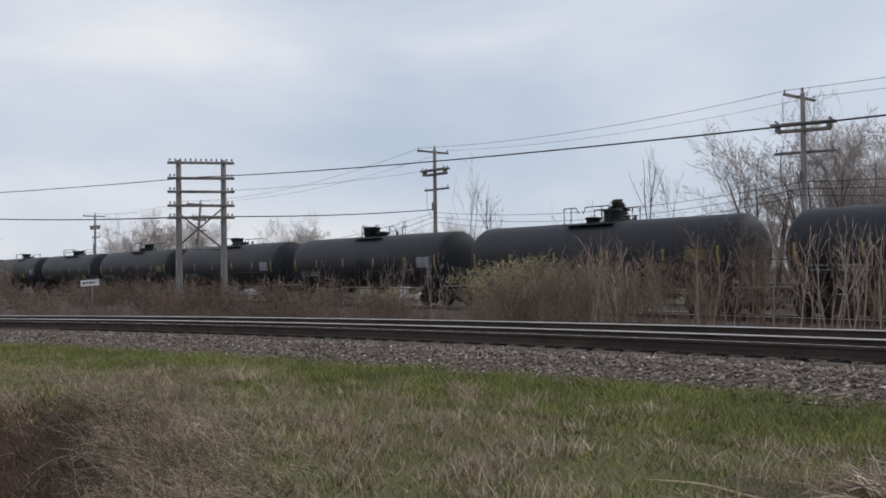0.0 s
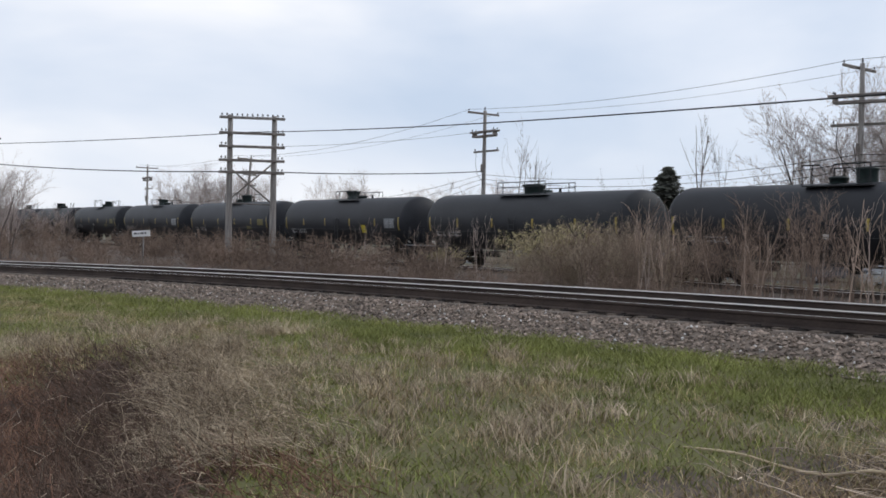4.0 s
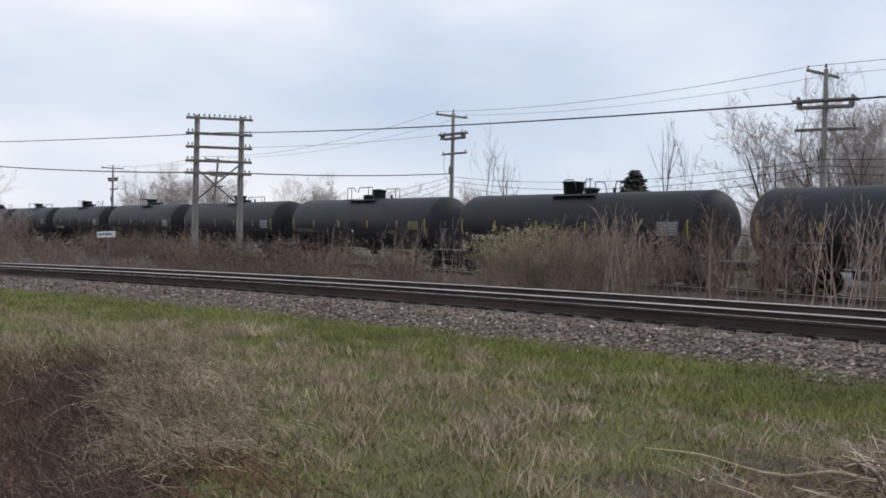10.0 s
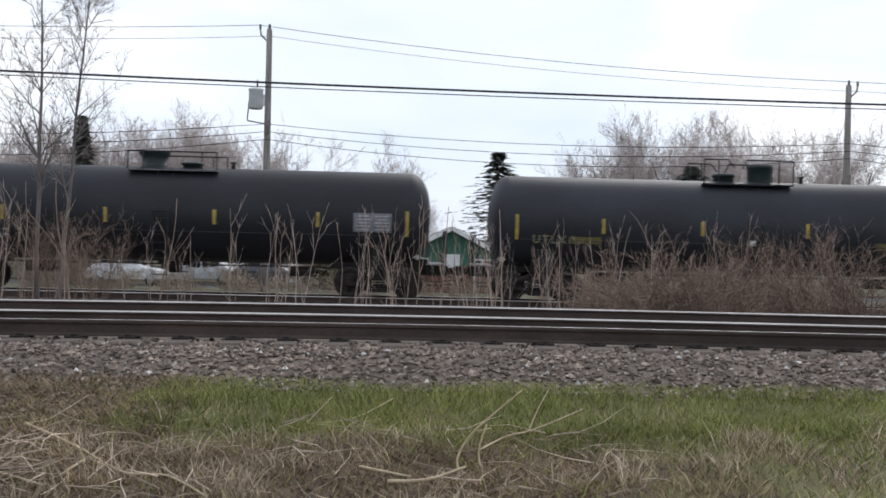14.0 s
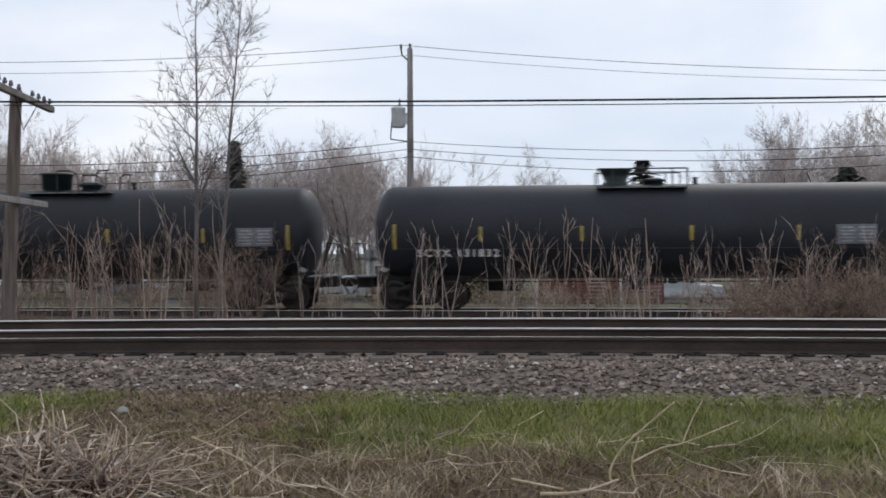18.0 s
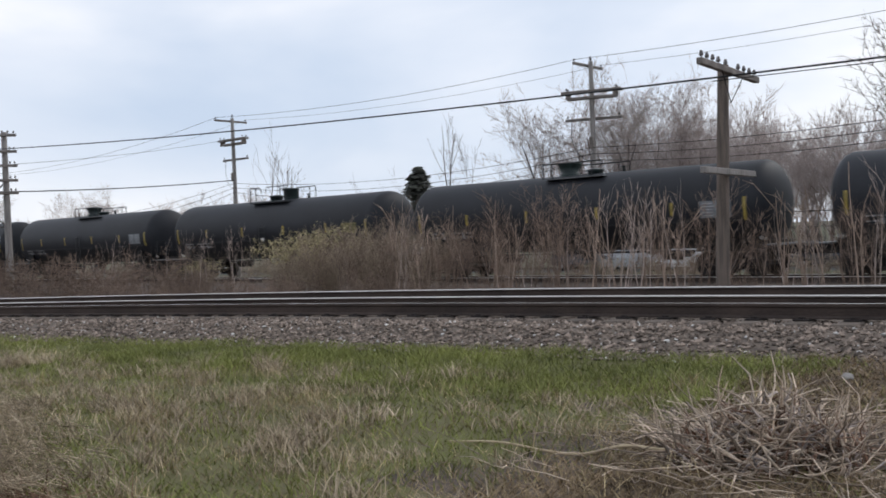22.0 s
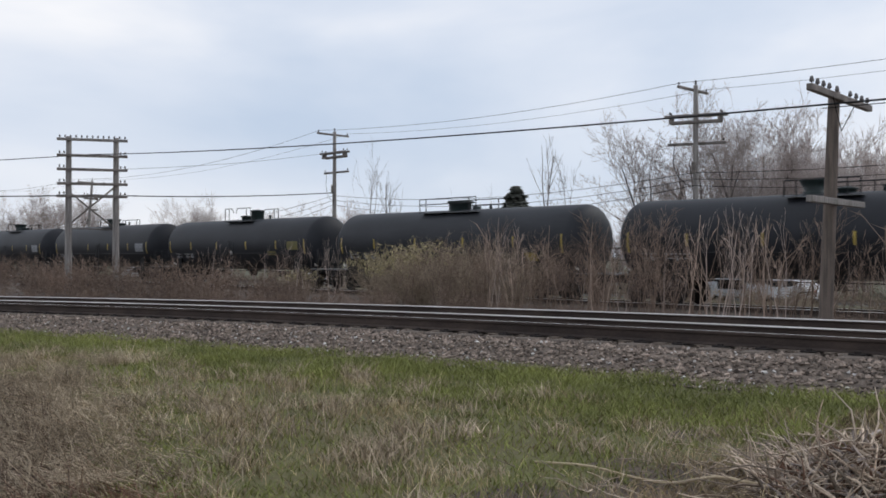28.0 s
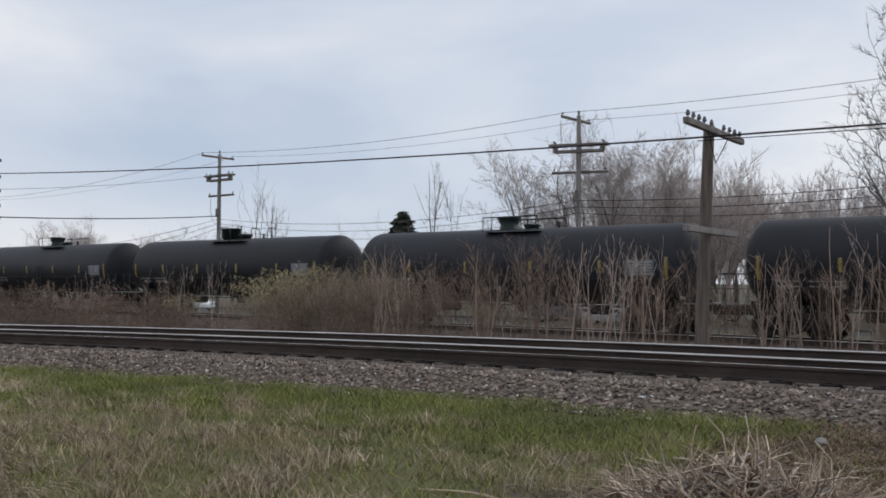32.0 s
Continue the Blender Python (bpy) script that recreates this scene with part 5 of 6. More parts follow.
def street_car(mat, kind):
    """A parked car along x: bevelled body, greenhouse, panes, wheels, lamps."""
    car = empty("parked_car")
    L, W, hood, roof = (4.5, 1.78, 0.92, 1.45) if kind == "sedan" else (4.7, 1.85, 1.05, 1.75) if kind == "suv" else (5.4, 2.0, 1.15, 2.2)
    side = {"sedan": [(-L / 2, 0.35), (-L / 2 + 0.05, 0.75), (-1.75, 0.95), (-1.15, roof - 0.05), (-0.7, roof), (0.35, roof), (1.15, 0.95), (L / 2 - 0.15, 0.80), (L / 2, 0.6), (L / 2, 0.32)],
            "suv": [(-L / 2, 0.4), (-L / 2, 1.0), (-2.05, roof - 0.08), (-1.7, roof), (0.4, roof), (1.1, 1.08), (L / 2 - 0.1, 0.98), (L / 2, 0.7), (L / 2, 0.38)],
            "van": [(-L / 2, 0.4), (-L / 2, roof - 0.1), (-L / 2 + 0.15, roof), (1.2, roof), (1.95, 1.2), (L / 2 - 0.1, 1.05), (L / 2, 0.7), (L / 2, 0.38)]}[kind]
    bm = bmesh.new()
    rows = []
    for y, k in ((-W / 2, 0.95), (-W / 2 + 0.12, 1.0), (W / 2 - 0.12, 1.0), (W / 2, 0.95)):
        rows.append([bm.verts.new((x * (0.99 if k < 1 else 1), y * (1 if z < 1.0 else 0.86), 0.35 + (z - 0.35) * k)) for x, z in side])
    n = len(side)
    for a, b in zip(rows, rows[1:]):
        for i in range(n):
            j = (i + 1) % n
            bm.faces.new((a[i], a[j], b[j], b[i]))
    bm.faces.new(rows[0][::-1])
    bm.faces.new(rows[-1])
    bmesh.ops.recalc_face_normals(bm, faces=bm.faces[:])
    bmesh.ops.bevel(bm, geom=bm.edges[:], offset=0.03, segments=1, affect="EDGES")
    part("body", bm, mat, car)
    x0, x1 = {"sedan": (-1.2, 0.75), "suv": (-1.9, 0.75), "van": (0.5, 1.5)}[kind]
    for sy in (-1, 1):
        y = sy * W / 2 * 0.90
        mid_ = (x0 + x1) / 2
        for a, b in ((x0, mid_ - 0.05), (mid_ + 0.05, x1)):
            y0, y1 = sorted((y - 0.02, y + sy * 0.03 + 0.02))
            part("side_window", boxed(a, b, y0, y1, hood + 0.05, roof - 0.12, 0.02), M_GLASS, car)
    part("windscreen", boxed(-0.02, 0.02, -W * 0.38, W * 0.38, -0.28, 0.28, 0.01, m=Matrix.Translation((side[5][0] * 0.5 + side[6][0] * 0.5 + 0.02 if kind == "sedan" else x1 + 0.12, 0, (hood + roof) / 2 + 0.02)) @ pose(0, 0, 0, 0, -52)), M_GLASS, car)
    for sx in (-1, 1):
        for sy in (-1, 1):
            c = (sx * L * 0.31, sy * (W / 2 - 0.1), 0.32)
            w = part("wheel", lathe(bmesh.new(), [(-0.1, 0), (-0.1, 0.28), (-0.07, 0.32), (0.07, 0.32), (0.1, 0.28), (0.1, 0)], (0, 1, 0), c, 16), M_TYRE, car)
            part("rim", lathe(bmesh.new(), [(-0.115, 0), (-0.115, 0.19), (0.115, 0.19), (0.115, 0)], (0, 1, 0), c, 12), M_HUB, w)
    for sy in (-1, 1):
        part("headlight", boxed(L / 2 - 0.06, L / 2 + 0.015, sy * 0.62 - 0.16, sy * 0.62 + 0.16, 0.62, 0.76, 0.02), M_TRIM, car)
        part("tail_light", boxed(-L / 2 - 0.015, -L / 2 + 0.06, sy * 0.68 - 0.12, sy * 0.68 + 0.12, 0.66, 0.84, 0.02), M_CARRED, car)
    return car


CARS = {}
for az, y, mat, kind, turn in ((-32.2, 56, M_CARSILVER, "sedan", 8), (-29.8, 55.6, M_CARWHITE, "sedan", 176), (-14.6, 57, M_CARWHITE, "sedan", 4), (-10.9, 59, M_CARSILVER, "sedan", 180),
                              (-7.3, 58, M_CARDARK, "sedan", 0), (-55.0, 55, M_CARWHITE, "sedan", 0), (-64.0, 55, M_CARSILVER, "sedan", 0), (6.7, 56, M_CARSILVER, "suv", 0), (-35.0, 59, M_CARDARK, "suv", 0), (-22.5, 59, M_CARDARK, "sedan", 180)):
    key = (mat.name, kind)
    m = Matrix.Translation((y * math.tan(radians(az)), y, -1.715)) @ pose(0, 0, 0, 0, 0, turn)
    if key in CARS:
        c = copy_thing(CARS[key], m)
    else:
        c = CARS[key] = street_car(mat, kind)
        c.matrix_basis = m
    tagged(c, "parked %s %s on the street" % (mat.name.split("_")[0], {"sedan": "saloon car", "suv": "tall estate car", "van": "delivery van"}[kind]), "car", "cars parked on the street")


def house(x, y, w, d, wall_h, roof_h, wall, label, gable_front=True, shutters=None, turn=0):
    """A small house: siding boards, gabled roof with overhang, trim, windows and a door."""
    h = empty("house", Matrix.Translation((x, y, -1.75)) @ pose(0, 0, 0, 0, 0, turn))
    bm = bmesh.new()
    hx, hy = w / 2, d / 2
    if gable_front:
        prof = [(-hx, -0.2), (hx, -0.2), (hx, wall_h), (0, wall_h + roof_h), (-hx, wall_h)]
        a, b = [bm.verts.new((u, -hy, z)) for u, z in prof], [bm.verts.new((u, hy, z)) for u, z in prof]
    else:
        prof = [(-hy, -0.2), (hy, -0.2), (hy, wall_h), (0, wall_h + roof_h), (-hy, wall_h)]
        a, b = [bm.verts.new((-hx, u, z)) for u, z in prof], [bm.verts.new((hx, u, z)) for u, z in prof]
    n = len(prof)
    bm.faces.new(a)
    bm.faces.new(b[::-1])
    for i in range(n):
        j = (i + 1) % n
        bm.faces.new((a[j], a[i], b[i], b[j]))
    bmesh.ops.recalc_face_normals(bm, faces=bm.faces[:])
    body = part("wall", bm, wall, h)
    boards = int(wall_h / 0.2)
    me = bpy.data.meshes.new("siding_board")
    bm = boxed(-hx - 0.005, hx + 0.005, -0.02, 0.0, 0.0, 0.185, 0.006)
    bm.to_mesh(me)
    bm.free()
    me.materials.append(wall)
    for i in range(boards):
        o = new("siding_board", me)
        o.parent = body
        o.matrix_basis = Matrix.Translation((0, -hy - 0.002, 0.05 + i * 0.2))
    span, run = (hx, hy) if gable_front else (hy, hx)
    sl = math.hypot(span, roof_h)
    for s in (-1, 1):
        ang = math.degrees(math.atan2(roof_h, span))
        m = Matrix.Translation((0, 0, wall_h + roof_h + 0.03)) @ (pose(0, 0, 0, 0, s * ang) if gable_front else pose(0, 0, 0, -s * ang))
        if gable_front:
            lo, hi = sorted((0, s * (sl + 0.35)))
            bm = boxed(lo, hi, -run - 0.3, run + 0.3, 0, 0.1, 0.01, m=m)
            tb = boxed(lo, hi, -run - 0.34, -run - 0.30, -0.14, 0.11, 0.005, m=m)
        else:
            lo, hi = sorted((0, s * (sl + 0.35)))
            bm = boxed(-run - 0.3, run + 0.3, lo, hi, 0, 0.1, 0.01, m=m)
            tb = None
        r = part("roof", bm, M_ROOF, h)
        if tb:
            part("bargeboard", tb, M_TRIM, r, "white painted bargeboard")
    for u in (-w * 0.28, w * 0.28):
        z0 = wall_h * 0.42
        wd = part("window", boxed(u - 0.5, u + 0.5, -hy - 0.06, -hy - 0.025, z0 - 0.05, z0 + 1.0, 0.01), M_TRIM, h)
        for k in (-0.23, 0.23):
            part("pane", boxed(u + k - 0.19, u + k + 0.19, -hy - 0.07, -hy - 0.055, z0 + 0.03, z0 + 0.92, 0.0), M_GLASS, wd)
        if shutters:
            for k in (-0.66, 0.66):
                part("shutter", boxed(u + k - 0.13, u + k + 0.13, -hy - 0.06, -hy - 0.025, z0 - 0.05, z0 + 1.0, 0.01), shutters, h, "green painted shutter")
    dr = part("door", boxed(-0.48, 0.48, -hy - 0.06, -hy - 0.025, 0.0, 2.02, 0.01), M_TRIM, h)
    part("door_handle", tubed((0.36, -hy - 0.06, 1.0), (0.36, -hy - 0.11, 1.0), 0.03, None, 6), M_HUB, dr)
    tagged(h, label, "house", "houses along the street")
    return h


M_GREENSH = material("green_shutter_paint", (0.03, 0.14, 0.08), (0.02, 0.09, 0.05), rough=0.6, scale=4)
M_GREENWALL = material("green_gable_siding", (0.045, 0.150, 0.100), (0.03, 0.10, 0.065), rough=0.8, scale=2, vary=0.15)
home = house(2.64, 64.0, 6.4, 7.0, 1.85, 1.65, M_GREENWALL, "small green-gabled house with white bargeboards and brick base", True)
house(-9.4, 70.2, 4.6, 7.0, 2.4, 0.7, M_TRIM, "low white-sided house behind the street shrubs", False)
part("brick_base", boxed(-3.22, 3.22, -3.54, -3.524, -0.1, 1.35, 0.0), M_BRICKRED, home, "red-brown brick base course")


def plank_fence():
    """A low red-brown fence of level planks with white posts."""
    f = empty("plank_fence", pose(-0.6, 51.4, -1.75))
    me = bpy.data.meshes.new("plank")
    bm = boxed(0, 1.95, -0.02, 0.02, 0, 0.16, 0.008)
    bm.to_mesh(me)
    bm.free()
    me.materials.append(M_BRICKRED)
    for i in range(3):
        for j in range(8):
            o = new("plank", me)
            o.parent = f
            o.matrix_basis = Matrix.Translation((i * 2.0, 0, 0.04 + j * 0.18))
    for i in range(4):
        part("post", boxed(i * 2.0 - 0.075, i * 2.0 + 0.025, -0.08, -0.03, -0.2, 1.55, 0.01), M_TRIM if i in (0, 2) else M_BRICKRED, f)
    tagged(f, "low red-brown plank fence beside the street", "fence")


plank_fence()


def line_sign():
    """The white name board on a post by the far thicket; its letters are only bars."""
    x, y = at(-71.7, 58.0)
    g = ground_z(x, y)
    s = empty("track_sign", Matrix.Translation((x, y, g)) @ pose(0, 0, 0, 0, 0, 66))
    for u in (0.0,):
        part("post", tubed((u, 0, -0.2), (u, 0, 1.70), 0.04, 0.035, 8), M_POLE_GREY, s)
    b = part("board", boxed(-0.46, 0.46, -0.06, -0.03, 1.40, 1.72, 0.01, m=pose(0, 0, 0, 0, -4)), M_SIGN, s)
    u = -0.36
    for w in (0.17, 0.10, 0.21, 0.12):
        part("letter_bar", boxed(u, u + w - 0.03, -0.072, -0.061, 1.53, 1.62, 0.0, m=pose(0, 0, 0, 0, -4)), M_INK, b, "dark unreadable lettering bar")
        u += w + 0.02
    tagged(s, "small white name board tilted on one post", "sign")


line_sign()


# ---- weeds and litter close to the viewer ----
def bent_stick(bm, pts, r0, r1, n=6):
    k = len(pts) - 1
    fine = []
    for i in range(k):
        for t in (0, 0.25, 0.5, 0.75):
            p0, p1, p2, p3 = (Vector(pts[max(0, min(k, i + d))]) for d in (-1, 0, 1, 2))
            fine.append(0.5 * ((2 * p1) + (p2 - p0) * t + (2 * p0 - 5 * p1 + 4 * p2 - p3) * t * t + (3 * p1 - p0 - 3 * p2 + p3) * t ** 3))
    fine.append(Vector(pts[-1]))
    m = len(fine) - 1
    return sweep(fine, [r0 + (r1 - r0) * i / m for i in range(m + 1)], n, bm)


def on_ground(x, y, up=0.0):
    return (x, y, ground_z(x, y) + up)


tagged(link("fallen_stick", bent_stick(bmesh.new(), [on_ground(-5.54, 5.92, 0.01), on_ground(-5.08, 5.99, 0.04), on_ground(-4.60, 5.92, 0.03), on_ground(-4.35, 6.01, 0.04), on_ground(-4.14, 6.20, 0.07), on_ground(-3.83, 6.26, 0.07), on_ground(-3.54, 6.38, 0.10)], 0.009, 0.014), M_STICK), "long pale bent stick lying in the grass", "stick")


def forked_twig():
    """Dry forked shoots standing out of the matted grass, and two lying beside them."""
    e = empty("forked_twig", Matrix.Translation(on_ground(0.4, 6.95)))
    g = e.matrix_basis.translation
    for name, pts, r in (("stem", [(0.46, 6.9, -0.56), (0.27, 6.9, -0.45), (0.34, 6.9, -0.26), (0.52, 6.92, -0.09), (0.69, 6.95, 0.05)], 0.013), ("branch", [(0.46, 6.9, -0.56), (0.41, 6.93, -0.37), (0.46, 6.95, -0.18)], 0.011),
                         ("branch", [(0.42, 7.0, -0.36), (0.62, 7.1, -0.28), (0.78, 7.1, -0.24), (1.13, 7.15, -0.10)], 0.010), ("branch", [(0.75, 7.1, -0.26), (0.83, 7.15, -0.09), (0.90, 7.2, 0.02)], 0.008)):
        part(name, bent_stick(bmesh.new(), [Vector(p) - g - Vector((-0.10, -0.2, 0)) for p in pts], r * 0.75, r * 0.4), M_STICK, e)
    tagged(e, "pale dry forked twigs sticking up from grass", "twig")
    e = empty("forked_twig", Matrix.Translation(on_ground(-0.77, 8.62)))
    part("stem", bent_stick(bmesh.new(), [(0, 0, 0.02), (0.10, 0.0, 0.13), (0.21, 0, 0.25)], 0.008, 0.004), M_STICK, e)
    part("branch", bent_stick(bmesh.new(), [(0, 0, 0.03), (0.38, 0.15, 0.06), (0.70, 0.9, 0.12)], 0.007, 0.004), M_STICK, e)
    tagged(e, "small pale forked twig in green grass", "twig")
    for pts, r0 in (([(-0.08, 6.78), (0.17, 6.81), (0.42, 7.08)], 0.013), ([(-0.27, 7.14), (0.06, 6.88)], 0.010), ([(-2.83, 8.27), (-2.21, 7.47), (-1.75, 6.91), (-1.44, 6.81), (-1.14, 6.41)], 0.010),
                    ([(-2.09, 6.78), (-2.02, 7.63)], 0.010), ([(-3.25, 7.28), (-2.57, 6.79), (-2.11, 6.53)], 0.012)):
        o = link("fallen_stick", bent_stick(bmesh.new(), [on_ground(x, y, 0.06) for x, y in pts], r0, r0 * 0.6), M_STICK)
        tagged(o, "thin pale dry stick on matted grass", "stick", "fallen sticks")


forked_twig()


def stalks(name, count, place, aim, length, r0, mat, label, category, seed, kind="", bendy=0.35):
    """Dry stalks, each a bent, tapered three-sided stem."""
    rng = np.random.RandomState(seed)
    w = Wood(3)
    for _ in range(count):
        p = Vector(place(rng))
        d = Vector(aim(rng, p)).normalized()
        L = length * (0.45 + 0.9 * rng.rand())
        r = r0 * (0.6 + 0.8 * rng.rand())
        k = 3
        pts = [p]
        for i in range(k):
            p = p + d * (L / k)
            pts.append(p)
            d = (d + Vector(rng.randn(3)) * bendy * 0.5 + Vector((0, 0, -0.12 * bendy))).normalized()
        w.chain(pts, [r * (1 - 0.25 * i) for i in range(k + 1)])
    ob = new(name, w.mesh(name, mat))
    return tagged(ob, label, category, kind=kind)


CLUMP = (-3.26, 6.62)


def clump_place(rng):
    a, r = rng.rand() * 6.28, 0.62 * rng.rand() ** 0.6
    x, y = CLUMP[0] + math.cos(a) * r * 1.2, CLUMP[1] + math.sin(a) * r
    return x, y, ground_z(x, y) + 0.40 * max(0, 1 - r / 0.62) * rng.rand()


def clump_aim(rng, p):
    return (p.x - CLUMP[0]) * 1.0 + 0.8 * rng.randn(), (p.y - CLUMP[1]) * 1.0 + 0.8 * rng.randn(), 0.25 + 0.75 * rng.rand()


def skirt_aim(rng, p):
    return (p.x - CLUMP[0]) * 2 + 0.6 * rng.randn(), (p.y - CLUMP[1]) * 2 - 0.2 + 0.6 * rng.randn(), 0.10 + 0.10 * rng.randn()


stalks("dead_weed_clump", 400, clump_place, clump_aim, 0.42, 0.0118, M_DEAD, "bushy clump of dead bleached weed stalks", "weeds", 2, "stuff", 0.8)
stalks("dead_weed_stubs", 240, clump_place, clump_aim, 0.20, 0.0125, M_DEADGREY, "grey broken stubs in the weed clump", "weeds", 14, "stuff", 0.6)
stalks("dead_weed_skirt", 150, clump_place, skirt_aim, 0.62, 0.0080, M_DEAD, "long dead stalks fallen outwards from the clump", "weeds", 13, "stuff", 0.5)
stalks("dead_weed_tangle", 300, clump_place, clump_aim, 0.24, 0.0085, M_RUSSET, "dark tangled stems at the foot of the weeds", "weeds", 12, "stuff", 0.9)


def litter_place(rng):
    x, y = -4.6 + 6.2 * rng.rand(), 5.3 + 3.2 * rng.rand() ** 1.3
    if rng.rand() < 0.35:
        x, y = CLUMP[0] + rng.randn() * 0.9, CLUMP[1] + rng.randn() * 0.7
    return x, y, ground_z(x, y) + 0.02 + 0.06 * rng.rand()


def flat_aim(rng, p):
    a = rng.rand() * 6.28
    return math.cos(a), 0.6 * math.sin(a), 0.10 + 0.14 * rng.randn()


stalks("fallen_stalks", 480, litter_place, flat_aim, 0.44, 0.0048, M_DEAD, "flattened dead stalks littering the verge", "weeds", 3, "stuff")


def hollow_place(rng):
    a, r = rng.rand() * 6.28, 1.10 * rng.rand() ** 0.75
    x = -9.4 + 4.0 * r * math.cos(a)
    y = 2.63 - 0.3 * (x + 9.4) + 1.3 * r * math.sin(a)
    return x, y, ground_z(x, y)


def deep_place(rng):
    """The far side of the hollow, whose shade is put into the brush colour."""
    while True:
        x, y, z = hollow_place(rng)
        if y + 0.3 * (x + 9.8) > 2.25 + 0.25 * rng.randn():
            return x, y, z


def low_place(rng):
    """The near side of the hollow, where redder stems lie."""
    while True:
        x, y, z = hollow_place(rng)
        if rng.rand() < 0.03:
            x, y = -6.4 + 0.55 * rng.randn(), 2.95 + 0.28 * rng.randn()
            return x, y, ground_z(x, y)
        if y + 0.3 * (x + 9.8) < 2.35 + 0.25 * rng.randn():
            return x, y, z


def brush_aim(rng, p):
    return -0.7 + 0.5 * rng.randn(), -0.25 + 0.4 * rng.randn(), 0.18 + 0.35 * rng.rand()


def rim_tuft(rng):
    """One of the taller pale tufts round the hollow and on the bank beyond it."""
    x, y = ((-17.1, 5.0), (-13.4, 2.9), (-15.1, 3.6), (-15.5, 5.75), (-13.6, 5.9), (-14.6, 6.9), (-12.5, 5.3), (-10.4, 5.05), (-10.0, 4.0), (-9.6, 5.5))[rng.randint(10)]
    x, y = x + 0.22 * rng.randn(), y + 0.16 * rng.randn()
    return x, y, ground_z(x, y)


stalks("dark_brush", 6500, deep_place, brush_aim, 0.34, 0.0052, M_SHADEBRUSH, "brown dead brush, darkened for shade, on the far side of the hollow", "weeds", 4, "stuff", 0.8)
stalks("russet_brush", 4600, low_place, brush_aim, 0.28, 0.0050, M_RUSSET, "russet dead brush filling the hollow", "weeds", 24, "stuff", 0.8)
stalks("bleached_brush", 160, hollow_place, lambda rng, p: (0.8 * rng.randn(), 0.5 * rng.randn(), 0.30 + 0.3 * rng.rand()), 0.42, 0.0048, M_DEAD, "bleached stalks standing in the hollow", "weeds", 25, "stuff", 0.9)


def rim_place(rng):
    while True:
        u = rng.rand()
        x, y = -13.2 + 6.5 * u + 0.35 * rng.randn(), 5.15 - 2.15 * u + 0.30 * rng.randn() * (1 + u * 0.3)
        if rng.rand() < 0.45 + 1.3 * noise.noise(Vector((x * 2.2, y * 2.2, 17))):
            break
    return x, y, ground_z(x, y) + 0.10 * rng.rand()


stalks("pale_dead_grass", 3900, rim_place, lambda rng, p: (0.25 + 0.5 * rng.randn(), -0.75 + 0.4 * rng.randn(), 0.20 + 0.30 * rng.rand()), 0.40, 0.0042, M_STRAW, "pale dead grass hanging over the hollow", "grass", 5, "stuff", 1.2)
stalks("pale_dead_grass", 1300, lambda rng: rim_tuft(rng), lambda rng, p: (0.3 * rng.randn(), -0.5 + 0.4 * rng.randn(), 0.6 + 0.4 * rng.rand()), 0.36, 0.0046, M_STRAW, "tall pale grass tufts along the rim of the hollow", "grass", 26, "stuff", 1.3)


def rock():
    bm = bmesh.new()
    bmesh.ops.create_icosphere(bm, subdivisions=2, radius=0.06)
    for v in bm.verts:
        v.co *= 1 + 0.25 * noise.noise(v.co * 14)
        v.co.z *= 0.75
    o = link("rock", bm, M_ROCK)
    o.matrix_basis = Matrix.Translation(on_ground(-3.93, 9.54, 0.04))
    tagged(o, "single pale rock at the gravel's edge", "rock")


rock()


# ---- grass ----
def blades(name, count, place, height, width, mat, label, seed, lean=0.35):
    """Thin bent blades, joined."""
    rng = np.random.RandomState(seed)
    base = np.array([place(rng) for _ in range(count)])
    n = len(base)
    h = height * (0.45 + 0.8 * rng.rand(n)) * base[:, 3]
    a = rng.rand(n) * 2 * math.pi
    side = np.stack([np.cos(a), np.sin(a), 0 * a], 1) * (width * (0.6 + 0.7 * rng.rand(n)))[:, None]
    tip = np.stack([rng.randn(n) * lean, rng.randn(n) * lean, np.ones(n)], 1) * h[:, None]
    mid_ = tip * (0.42, 0.42, 0.6)
    p = base[:, :3]
    v = np.stack([p - side, p + side, p + mid_ + side * 0.7, p + mid_ - side * 0.7, p + tip], 1).reshape(-1, 3)
    k = np.arange(n)[:, None] * 5
    me = bpy.data.meshes.new(name)
    loops = np.concatenate([k + 0, k + 1, k + 2, k + 3, k + 3, k + 2, k + 4], 1).ravel()
    starts = np.stack([np.arange(n) * 7, np.arange(n) * 7 + 4], 1).ravel()
    me.vertices.add(len(v))
    me.vertices.foreach_set("co", v.ravel())
    me.loops.add(len(loops))
    me.loops.foreach_set("vertex_index", loops.astype(np.int32))
    me.polygons.add(len(starts))
    me.polygons.foreach_set("loop_start", starts.astype(np.int32))
    me.update(calc_edges=True)
    me.materials.append(mat)
    return tagged(new(name, me), label, "grass", kind="stuff")


def verge(rng, w0, w1, s0, s1):
    s = s0 + (s1 - s0) * rng.rand()
    w = w0 + (w1 - w0) * rng.rand()
    x, y = bend(s, w)
    return x, y


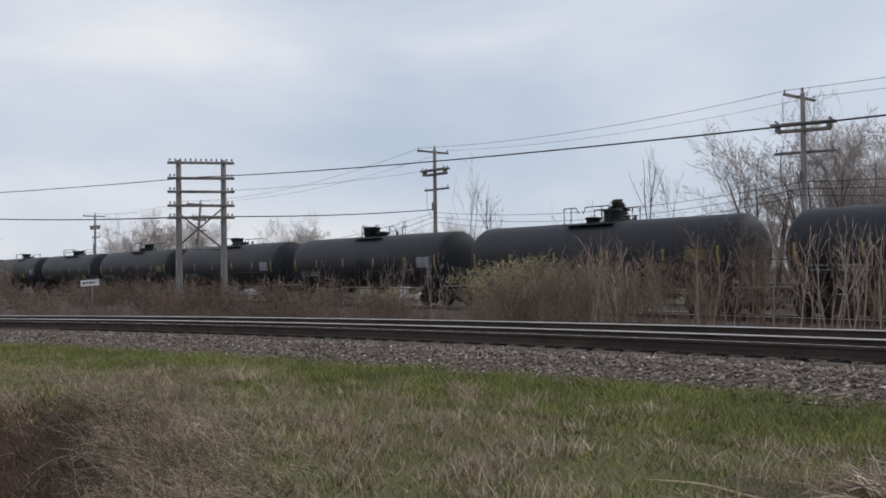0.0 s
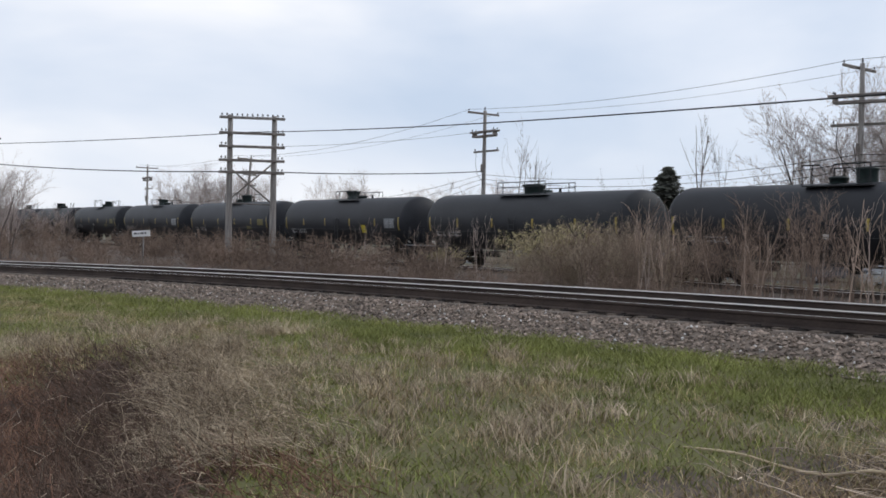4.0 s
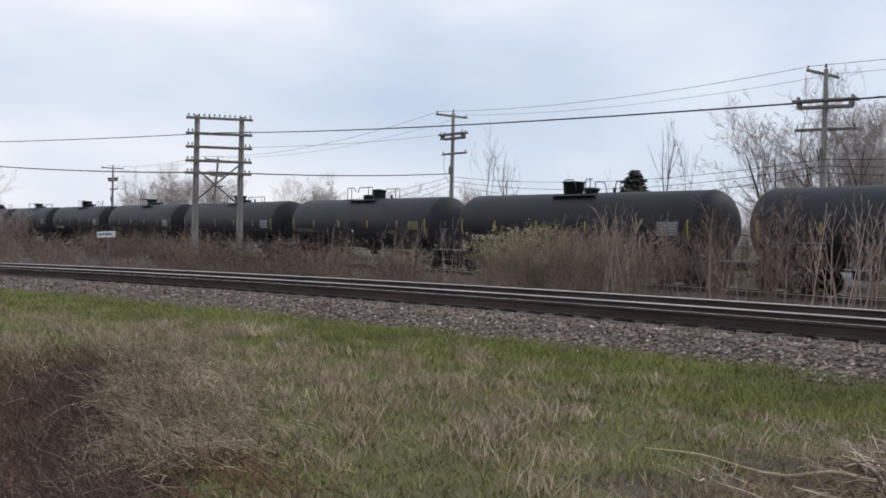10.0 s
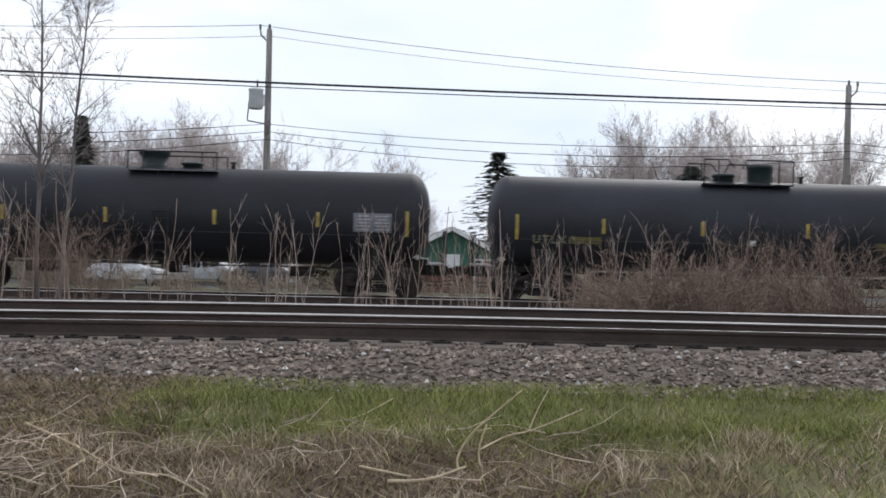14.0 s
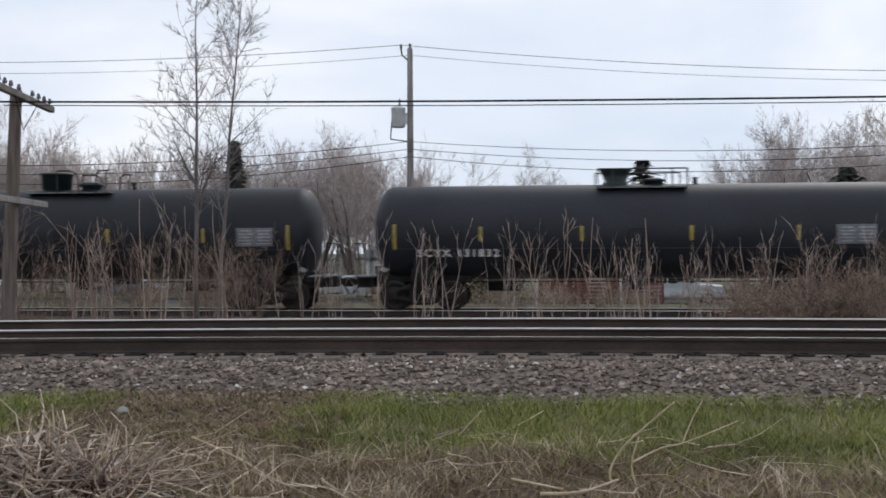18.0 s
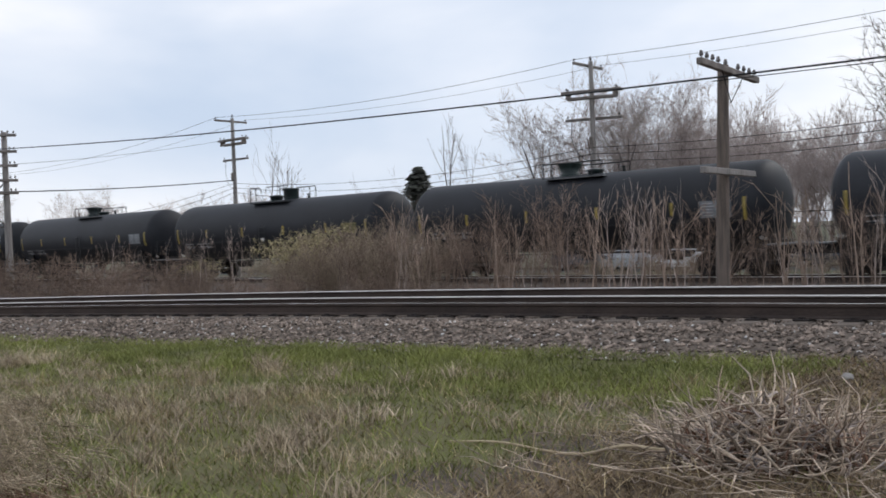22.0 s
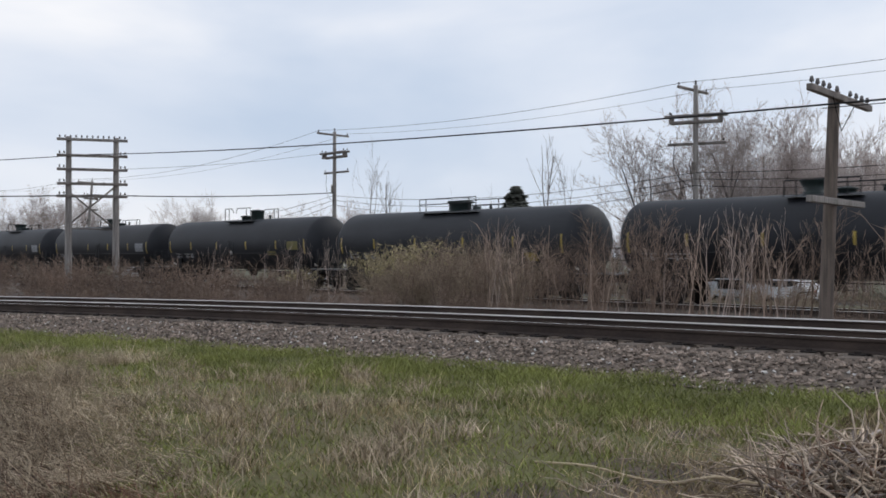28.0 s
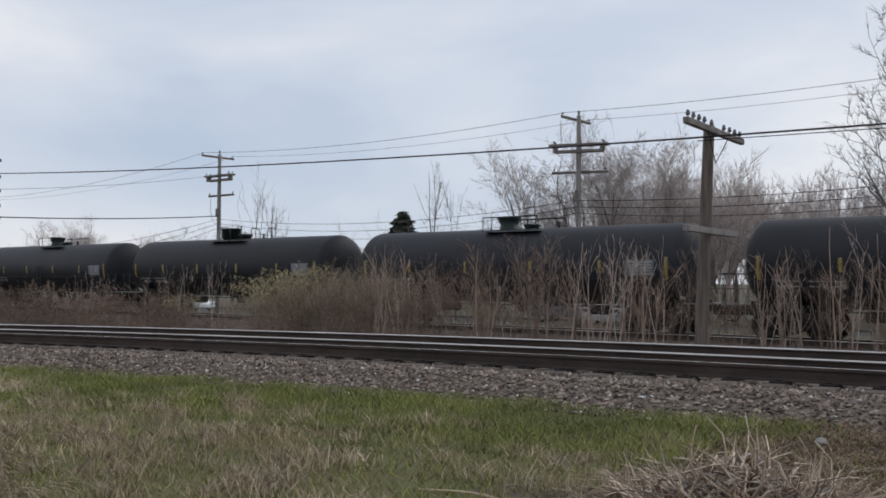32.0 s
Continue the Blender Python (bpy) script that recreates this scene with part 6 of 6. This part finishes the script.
def dryness(x, y):
    """How dry the turf is here, 0 to 1."""
    d = 0.26 + 0.6 * noise.noise(Vector((x * 0.55, y * 0.9, 4))) + 0.75 * noise.noise(Vector((x * 1.7, y * 2.4, 9)))
    w = math.hypot(x - CX, y - CY) - RAD
    d += 0.16 * max(0, min(1, (-w - 4.4) / 1.4)) - 0.32 * max(0, min(1, (w + 4.6) / 0.8))
    d += 0.75 * max(0, 1 - abs(x + 3.6) / 1.0)
    d += 0.45 * max(0, 1 - abs(x + 2.2) / 2.6) * (w < -5.0) - 0.15 * (x < -4.8 and x > -7.5)
    return d


def lush_place(rng):
    while True:
        x, y = verge(rng, -4.9 - 1.0 * rng.rand(), -2.7 - 0.25 * rng.rand(), -34, 13)
        if (abs(x + 3.3) > 0.95 or rng.rand() < 0.12) and rng.rand() > dryness(x, y) * 0.9 and rng.rand() < 0.55 + 0.45 * (x > -14):
            return x, y, ground_z(x, y) - 0.01, 0.7 + 0.5 * (noise.noise(Vector((x, y, 2))) + 0.3)


def turf_place(rng):
    while True:
        x, y = verge(rng, -10.5, -4.6, -34, 9)
        if y > 1.0 and rng.rand() > 0.6 * brown_zone(x, y) and rng.rand() > dryness(x, y) - 0.12 and hollow(x, y) + 0.3 * noise.noise(Vector((x * 1.3, y * 1.3, 5))) > 0.85:
            return x, y, ground_z(x, y) - 0.01, 0.9


def brown_zone(x, y):
    """Where the turf is matted brown, 0 to 1."""
    w = math.hypot(x - CX, y - CY) - RAD
    return max(0, min(1, (-w - 5.0 + 0.7 * noise.noise(Vector((x * 1.6, y * 1.6, 3)))) / 0.8)) * max(0, min(1, (x + 4.5) / 0.6)) * max(0, min(1, (2.6 - x) / 1.5 + 0.2 * noise.noise(Vector((x, y, 0)))))


def matted_place(rng):
    while True:
        x, y = verge(rng, -10.0, -4.2, -9, 6)
        if rng.rand() < brown_zone(x, y) * 0.9 + 0.06:
            return x, y, ground_z(x, y) - 0.01, 0.8


def dry_place(rng):
    while True:
        x, y = verge(rng, -10.5, -4.0, -34, 9)
        if y > 1.0 and (hollow(x, y) + 0.3 * noise.noise(Vector((x * 1.3, y * 1.3, 8))) > 0.8 or rng.rand() < 0.25) and rng.rand() < max(0.0, dryness(x, y)) ** 1.5 and math.hypot(x - CLUMP[0], y - CLUMP[1]) > 0.6 and rng.rand() > 0.65 * brown_zone(x, y):
            t = noise.noise(Vector((x * 2.3, y * 2.3, 6)))
            return x, y, ground_z(x, y) - 0.01, 0.55 + 1.5 * max(0, t)


blades("green_grass", 104000, lush_place, 0.115, 0.0050, M_GRASS, "lush green grass along the gravel edge", 1, 0.6)
blades("green_grass", 80000, turf_place, 0.085, 0.0050, M_GRASS, "short green grass mixed with dead blades", 2, 0.8)
def near_turf(rng):
    while True:
        x, y = bend(-16 + 30 * rng.rand(), -22 + 13 * rng.rand())
        if y < 1.15 and hollow(x, y) > 0.9:
            return x, y, ground_z(x, y) - 0.01, 0.9


blades("green_grass", 30000, near_turf, 0.085, 0.0060, M_GRASS, "short green grass round the viewer's stand", 21, 0.8)
blades("dry_grass", 12000, near_turf, 0.10, 0.0050, M_DRY, "dead blades in the short grass", 22, 0.8)
def tuft_place(rng):
    """Inside one of the straw tussocks, which crowd where the turf is dry."""
    x, y, z, k = TUSSOCKS[rng.randint(len(TUSSOCKS))]
    x, y = x + 0.11 * rng.randn(), y + 0.09 * rng.randn()
    return x, y, ground_z(x, y) - 0.01, k


tuft_rng = np.random.RandomState(31)
TUSSOCKS = []
TUSSOCKS += [(x, y, 0.0, 0.95) for x, y in ((-10.53, 6.37), (-8.96, 5.77), (-9.58, 5.53), (-7.08, 6.28), (-6.61, 6.05), (-6.13, 6.75), (-7.57, 5.59), (-6.89, 4.34), (-6.0, 4.63), (-8.56, 6.97))]
while len(TUSSOCKS) < 330:
    tx, ty = verge(tuft_rng, -9.5, -4.6, -19, 6)
    if ty > 1.2 and hollow(tx, ty) > 1.0 and abs(tx + 3.3) > 0.8 and tuft_rng.rand() < dryness(tx, ty) + 0.12:
        TUSSOCKS.append((tx, ty, 0.0, 0.6 + 0.8 * tuft_rng.rand()))
blades("straw_tussocks", 19000, tuft_place, 0.15, 0.0048, M_STRAW, "pale straw tussocks standing in the green grass", 33, 0.7)
blades("dry_grass", 50000, dry_place, 0.14, 0.0036, M_DRY, "dry straw-coloured grass tufts", 3, 0.8)
def bare_patch(rng):
    x, y = bend(-5.9 + 3.0 * rng.rand(), -5.4 + 2.7 * rng.rand())
    return x, y, ground_z(x, y) + 0.01


stones("ballast_stones", 2600, bare_patch, 0.028, "gravel spilt on bare earth behind the weeds", M_STONE, 15)
blades("matted_grass", 11000, lambda rng: (*bare_patch(rng), 0.7), 0.08, 0.0048, M_MATTED, "thin dead grass on bare earth", 16, 1.5)
blades("matted_grass", 64000, matted_place, 0.085, 0.0048, M_MATTED, "matted brown dead grass and stems", 4, 1.5)


motions()
